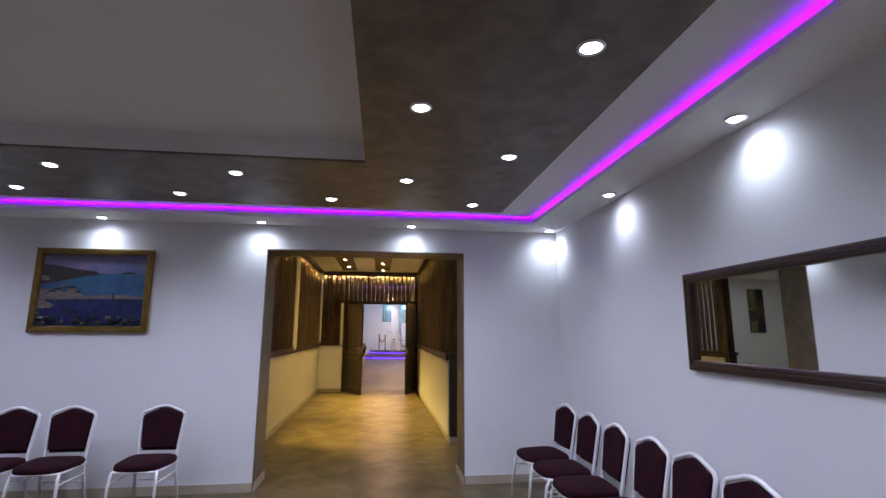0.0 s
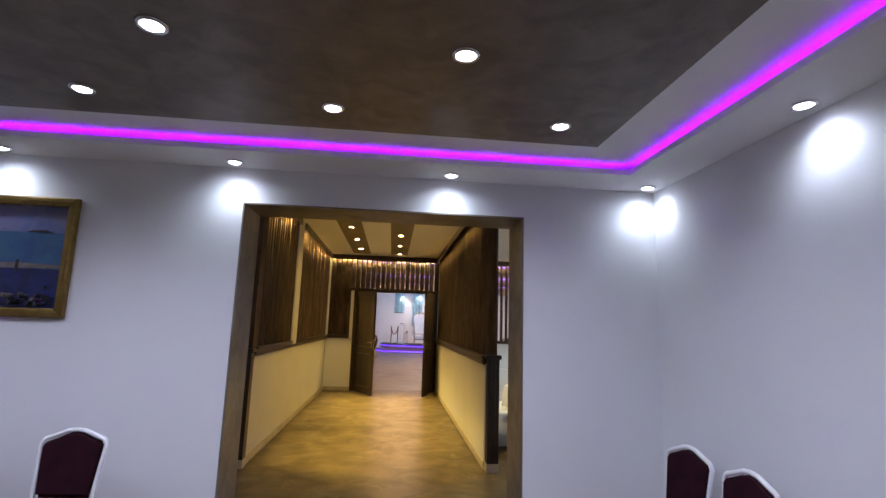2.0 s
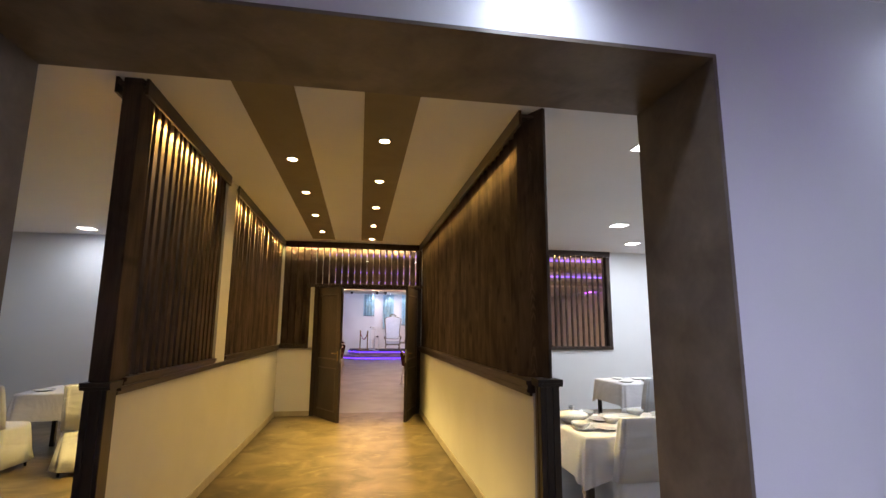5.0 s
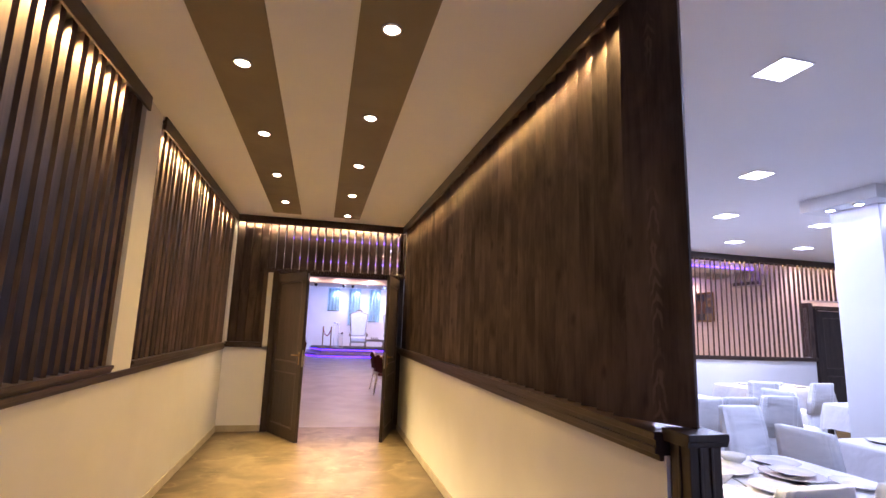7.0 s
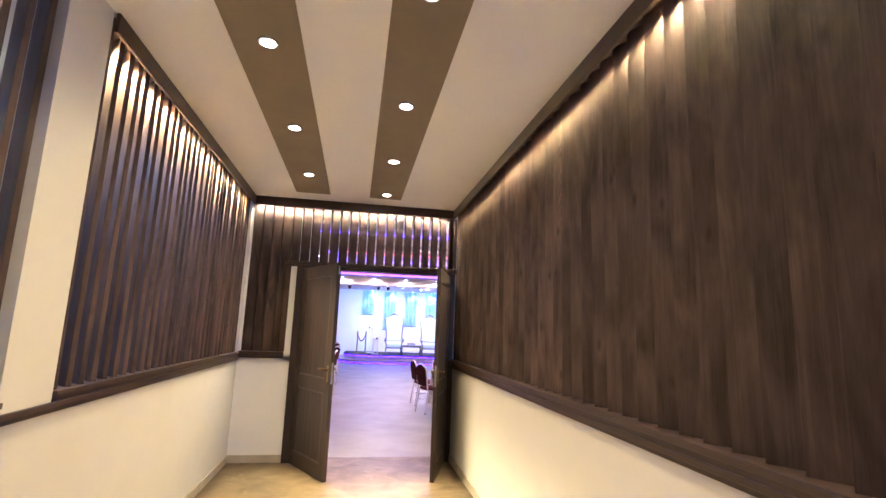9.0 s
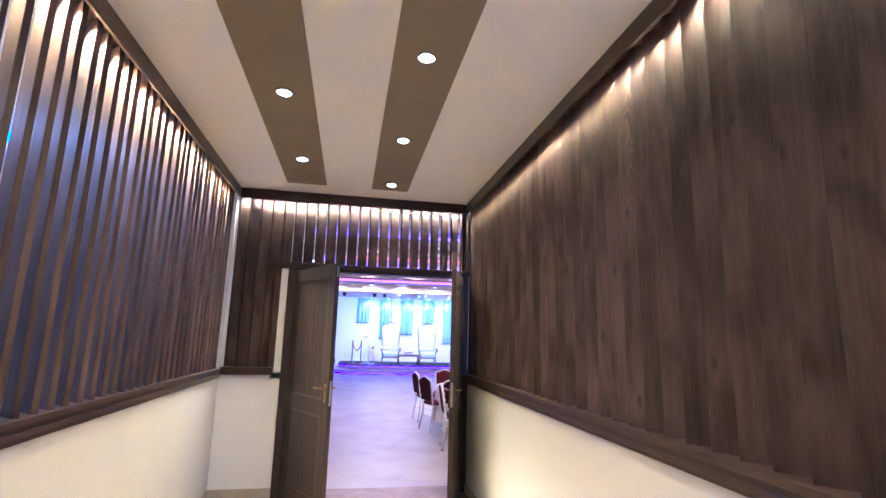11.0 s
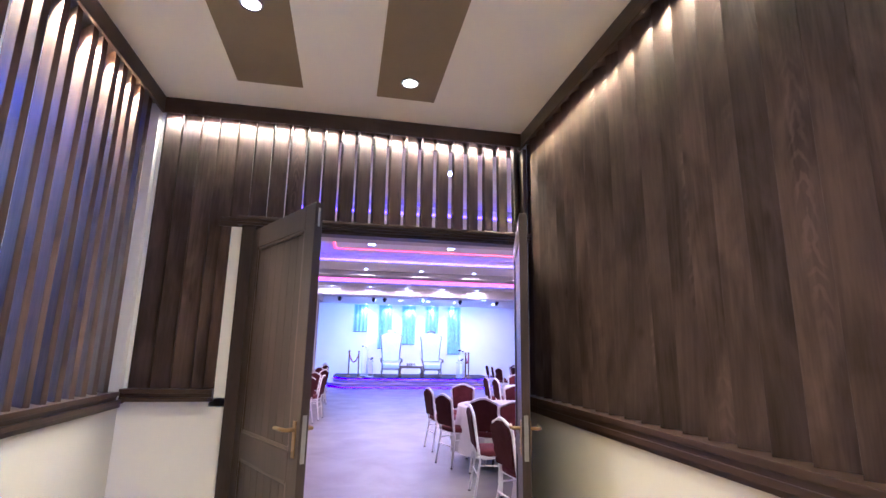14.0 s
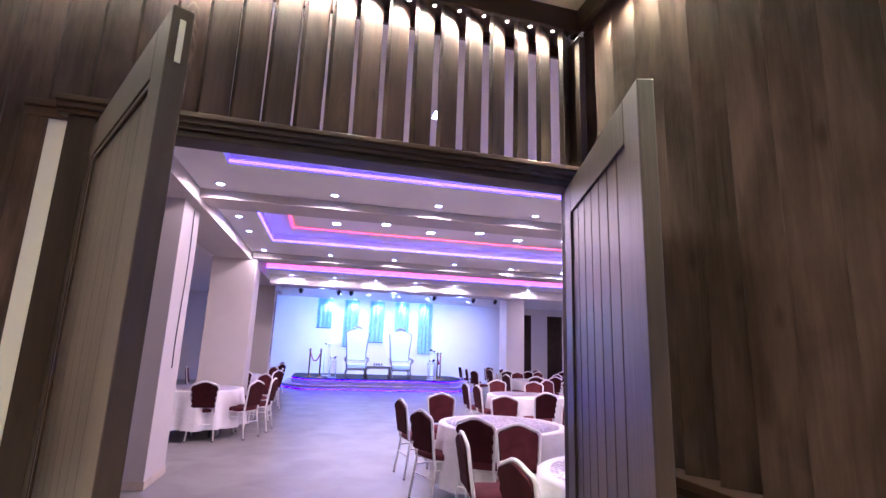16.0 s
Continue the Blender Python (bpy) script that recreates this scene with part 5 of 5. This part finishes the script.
rail(win2, "sill_rail", [(2.14, 5.36, 13.54, 13.62, 1.195, 1.222), (2.14, 5.36, 13.555, 13.62, 1.15, 1.196)], TRIMX)
rail(win2, "cornice", [(2.14, 5.36, 13.53, 13.55, 3.04, 3.149), (2.14, 5.36, 13.745, 13.765, 3.04, 3.149), (2.14, 5.36, 13.55, 13.745, 3.098, 3.12)], TRIMX)
rail(win2, "side_board", [(5.28, 5.36, 13.56, 13.74, 1.222, 3.04)], WOOD)
side_door = thing("door_2", Matrix(), "brown stained wooden door in a moulded frame, shut", "door")
side_door["kind"] = "structure"
casing(side_door, 9.86, 10.82, 2.16)
leaf(side_door, 0.955, 2.15, 1, pose(9.862, 13.60, 0))

# unseen glowing strip, added so the west boards catch blue reflections
tagged(part("led_strip", boxes((-2.72, -2.68, 11.7, 13.4, CZ - 0.05, CZ - 0.001)), glow("added_blue_glow", (0.03, 0.16, 1.0), 6)), "unseen blue light line added for the blue streaks on the west boards", "light strip", "dining LED lines")
# pillar with a lit collar
link(part("pillar_dining", boxes((5.73, 6.55, 9.55, 10.05, 0, CZ), bevel=0.006), WHITE), label="white square pillar lit by spots in its collar", category="pillar")
link(part("pillar_collar", boxes((5.48, 6.80, 9.39, 9.55, 3.01, CZ), (5.48, 6.80, 10.05, 10.2, 3.01, CZ), (5.48, 5.73, 9.55, 10.05, 3.01, CZ), (6.55, 6.80, 9.55, 10.05, 3.01, CZ), bevel=0.004), WHITE), label="white plasterboard collar round the pillar", category="ceiling")
for x, y in ((5.61, 9.65), (5.61, 9.95), (5.85, 9.465), (6.15, 9.465)):
    downlight(x, y, 3.01, LENS_COOL, "round downlight in the collar of the pillar", "pillar downlights")
    spot("pillar_spot", x, y, 2.975, 3, 100, DAY, 0.5)
sq_bm = boxes((-0.1, 0.1, -0.1, 0.1, -0.012, -0.002))
SQ = mesh_of(sq_bm, "square_lens", GLOW_DAY)
for x, y in ((2.72, 7.98), (4.21, 9.57), (4.18, 11.06), (5.26, 11.03), (6.83, 11.0), (5.26, 12.5), (6.80, 12.45), (8.26, 12.46), (7.2, 8.0), (9.0, 10.0), (-2.9, 11.5), (-4.2, 13.0), (-4.4, 9.5), (-6.5, 11.5), (-2.6, 8.2)):
    t = thing("ceiling_lamp", pose(x, y, CZ, 0, 0, 0), "square white ceiling lamp in the dining room", "ceiling lamp", "dining ceiling lamps")
    ob = new("lens", SQ)
    ob.parent = t
    part("rim", boxes((-0.112, -0.1, -0.112, 0.112, -0.009, 0), (0.1, 0.112, -0.112, 0.112, -0.009, 0), (-0.1, 0.1, -0.112, -0.1, -0.009, 0), (-0.1, 0.1, 0.1, 0.112, -0.009, 0)), LAMP_RING, t)
    if x > 0:
        area("dining_light", pose(x, y, CZ - 0.025), 19, 0.19, 0.19, DAY)
    else:
        area("dining_light", pose(x, y, CZ - 0.025), 9 if y > 11 else 2.5, 0.19, 0.19, DAY)

LINEN = material("pale_grey_chair_linen", (0.76, 0.77, 0.80), 0.7, vary=0.04, scale=2.2, fine=200, bump=0.02, second=(0.70, 0.71, 0.75), stretch=(1.0, 1.0, 2.6), random_shift=True, detail=2, folds=0.03)
CHINA = material("white_glazed_porcelain", (0.80, 0.79, 0.77), 0.12, vary=0.02, scale=10, bump=0.0, coat=0.3)


def covered_chair(label):
    """A chair under a loose fabric cover; it faces +y and stands on the origin."""
    c = thing("covered_chair", Matrix(), label, "chair", "dining chairs")
    rnd = random.Random(7)

    def sheet(sections, name, lab):
        bm = bmesh.new()
        n = 40
        rings = []
        for z, hx, y0, y1, wob in sections:
            ring = []
            for k in range(n):
                a = 2 * math.pi * k / n
                sx = (abs(math.cos(a)) ** 0.35) * (1 if math.cos(a) >= 0 else -1)
                sy = (abs(math.sin(a)) ** 0.35) * (1 if math.sin(a) >= 0 else -1)
                w = wob * (math.sin(9 * a + 3 * z) + 0.6 * math.sin(14 * a + 1.3))
                ring.append(bm.verts.new(((hx + w) * sx, (y0 + y1) / 2 + ((y1 - y0) / 2 + w) * sy, z + 0.3 * w)))
            rings.append(ring)
        for p, q in zip(rings, rings[1:]):
            for k in range(n):
                bm.faces.new((p[k], p[(k + 1) % n], q[(k + 1) % n], q[k])).smooth = True
        bm.faces.new(rings[-1]).smooth = True
        bm.faces.new(rings[0][::-1])
        part(name, bm, LINEN, c, lab)
    sheet([(0.06, 0.255, -0.31, 0.27, 0.022), (0.25, 0.238, -0.275, 0.25, 0.013), (0.44, 0.225, -0.24, 0.235, 0.004), (0.475, 0.215, -0.23, 0.225, 0.002), (0.485, 0.18, -0.2, 0.19, 0.0)], "seat_cover", "loose fabric skirt over the seat")
    sheet([(0.47, 0.222, -0.255, -0.16, 0.006), (0.7, 0.215, -0.29, -0.20, 0.007), (0.885, 0.208, -0.318, -0.25, 0.006), (0.925, 0.205, -0.322, -0.26, 0.004), (0.932, 0.18, -0.315, -0.272, 0.0)], "back_cover", "loose fabric sleeve over the back")
    for sx in (-1, 1):
        for y in (-0.22, 0.2):
            part("leg", tube(bmesh.new(), [(sx * 0.19, y, 0.1), (sx * 0.195, y * 1.03, 0.0)], 0.014, 6), CABLE, c)
    return c


def square_table(x, y, sx, sy, turn=0):
    t = thing("dining_table", pose(x, y, 0, 0, 0, turn), "dining table with dark legs under a white cloth", "table", "dining tables")
    part("tabletop", box(bmesh.new(), -sx / 2 + 0.035, sx / 2 - 0.035, -sy / 2 + 0.035, sy / 2 - 0.035, 0.735, 0.765, bevel=0.004), TRIMX, t)
    for a in (-1, 1):
        for b2 in (-1, 1):
            part("leg", box(bmesh.new(), a * (sx / 2 - 0.06) - 0.025, a * (sx / 2 - 0.06) + 0.025, b2 * (sy / 2 - 0.06) - 0.025, b2 * (sy / 2 - 0.06) + 0.025, 0, 0.735, bevel=0.004), DARK, t)
    c = thing("tablecloth", pose(x, y, 0, 0, 0, turn), "white linen tablecloth hanging in corner folds", "tablecloth", "dining tablecloths")
    bm = bmesh.new()
    n = 64
    rings = []
    for s, z, wob in ((0.5, 0.7685, 0), (0.97, 0.7685, 0), (1.0, 0.765, 0), (1.008, 0.745, 0.002), (1.02, 0.62, 0.010), (1.035, 0.47, 0.018)):
        ring = []
        for k in range(n):
            a = 2 * math.pi * (k + 0.5) / n
            p = 0.12
            cx = (abs(math.cos(a)) ** p) * (1 if math.cos(a) >= 0 else -1)
            cy = (abs(math.sin(a)) ** p) * (1 if math.sin(a) >= 0 else -1)
            corner = (abs(cx) * abs(cy)) ** 8
            w = wob * math.sin(11 * a + x)
            ring.append(bm.verts.new((cx * (sx / 2 * s + w + corner * wob * 1.5), cy * (sy / 2 * s + w + corner * wob * 1.5), z - (corner * 0.13 if z < 0.6 else 0))))
        rings.append(ring)
    for p, q in zip(rings, rings[1:]):
        for k in range(n):
            bm.faces.new((p[k], q[k], q[(k + 1) % n], p[(k + 1) % n])).smooth = True
    bm.faces.new(rings[0])
    part("cloth", bm, CLOTH, c)


def plate(x, y, r, z=0.769, label="round white porcelain plate on the cloth"):
    bm = lathe(bmesh.new(), [(r * 0.55, 0), (r * 0.62, 0.004), (r * 0.97, 0.018), (r, 0.021), (r * 0.96, 0.022), (r * 0.62, 0.009), (r * 0.5, 0.0085)], 28, pose(x, y, z))
    tagged(part("plate", bm, CHINA), label, "plate", "dining crockery")


def bowl(x, y, r, z=0.769, h=0.06):
    bm = lathe(bmesh.new(), [(r * 0.45, 0), (r * 0.5, 0.006), (r * 0.85, h * 0.55), (r, h), (r * 0.96, h), (r * 0.8, h * 0.58), (r * 0.4, 0.012)], 24, pose(x, y, z))
    tagged(part("bowl", bm, CHINA), "white porcelain bowl on the table", "bowl", "dining crockery")


def spoon(x, y, turn):
    bm = tube(bmesh.new(), [(0, 0, 0.004), (0.1, 0, 0.006), (0.15, 0, 0.004)], 0.004, 6)
    lathe(bm, [(0.004, 0.001), (0.02, 0.003), (0.021, 0.006)], 10, Matrix.Translation((0.165, 0, 0)))
    tagged(part("spoon", bm, STEEL, m=pose(x, y, 0.769, 0, 0, turn)), "steel spoon lying on the cloth", "spoon", "dining crockery")


square_table(2.68, 8.32, 1.45, 0.95)
square_table(5.0, 8.75, 1.3, 0.9)
square_table(4.75, 10.35 + 1.15, 1.3, 0.9)
square_table(7.7, 12.75, 1.6, 0.9)
square_table(7.3, 10.6, 1.4, 0.9)
square_table(-3.05, 11.35, 1.3, 0.9)
for x, y, r in ((2.28, 8.10, 0.13), (2.62, 8.52, 0.19), (2.95, 8.32, 0.17), (2.40, 8.45, 0.12), (2.62, 8.12, 0.13), (3.18, 8.12, 0.13), (3.12, 8.58, 0.14), (2.08, 8.12, 0.10)):
    plate(x, y, r)
plate(2.95, 8.32, 0.12, 0.787, "small white plate stacked on a platter")
for x, y, r in ((2.06, 8.12, 0.075), (2.42, 8.30, 0.07), (2.83, 8.62, 0.08), (2.35, 8.62, 0.07)):
    bowl(x, y, r)
for x, y, a in ((2.20, 8.24, 20), (2.5, 8.2, 70), (2.9, 8.05, 100)):
    spoon(x, y, a)
for tx, ty in ((5.0, 8.75), (4.75, 11.5), (7.7, 12.75), (7.3, 10.6), (-3.05, 11.35)):
    for dx, dy, r in ((-0.45, -0.2, 0.12), (0.0, 0.18, 0.15), (0.42, -0.15, 0.12), (0.4, 0.25, 0.12), (-0.35, 0.25, 0.11)):
        plate(tx + dx, ty + dy, r)
    bowl(tx - 0.1, ty - 0.15, 0.08)
    bowl(tx + 0.2, ty + 0.05, 0.07)
dish = thing("serving_dish", pose(2.12, 8.42, 0.769), "white porcelain serving dish with a domed lid", "serving dish")
part("dish", lathe(bmesh.new(), [(0.07, 0), (0.08, 0.01), (0.14, 0.05), (0.15, 0.055)], 24), CHINA, dish)
part("lid", lathe(bmesh.new(), [(0.15, 0.056), (0.13, 0.075), (0.07, 0.095), (0.02, 0.105), (0.02, 0.12), (0.03, 0.13), (0.012, 0.14)], 24), CHINA, dish, "domed lid with a knob")
cc = covered_chair("dining chair under a loose pale linen cover")
seats = [(1.90, 8.52, -90), (2.36, 7.98, 2), (2.98, 7.96, -4), (3.55, 7.75, 40), (4.08, 9.55, 175), (4.15, 10.62, 12), (4.68, 10.66, -4), (5.35, 10.75, -10), (3.95, 8.85, -85), (4.35, 8.15, -15), (5.5, 8.0, 10), (6.15, 11.05, -80), (6.75, 12.2, -20), (7.6, 12.1, 3), (7.3, 9.95, 0), (8.3, 10.9, 80),
         (1.95, 8.98, 175), (-2.62, 10.52, 10), (-3.6, 10.6, -5), (-2.3, 11.7, 95)]
cc.matrix_basis = pose(seats[0][0], seats[0][1], 0, 0, 0, seats[0][2])
for x, y, r in seats[1:]:
    copy_thing(cc, pose(x, y, 0, 0, 0, r))
bag = thing("handbag", pose(-2.46, 10.18, 0.55), "small black handbag hanging from a covered chair", "bag")
part("body", box(bmesh.new(), -0.09, 0.09, -0.035, 0.035, -0.02, 0.1, bevel=0.02), CABLE, bag)
part("strap", tube(bmesh.new(), [(-0.08, 0, 0.08), (-0.1, 0, 0.26), (0, 0.02, 0.34), (0.1, 0, 0.26), (0.08, 0, 0.08)], 0.008, 6), CABLE, bag, "black strap")
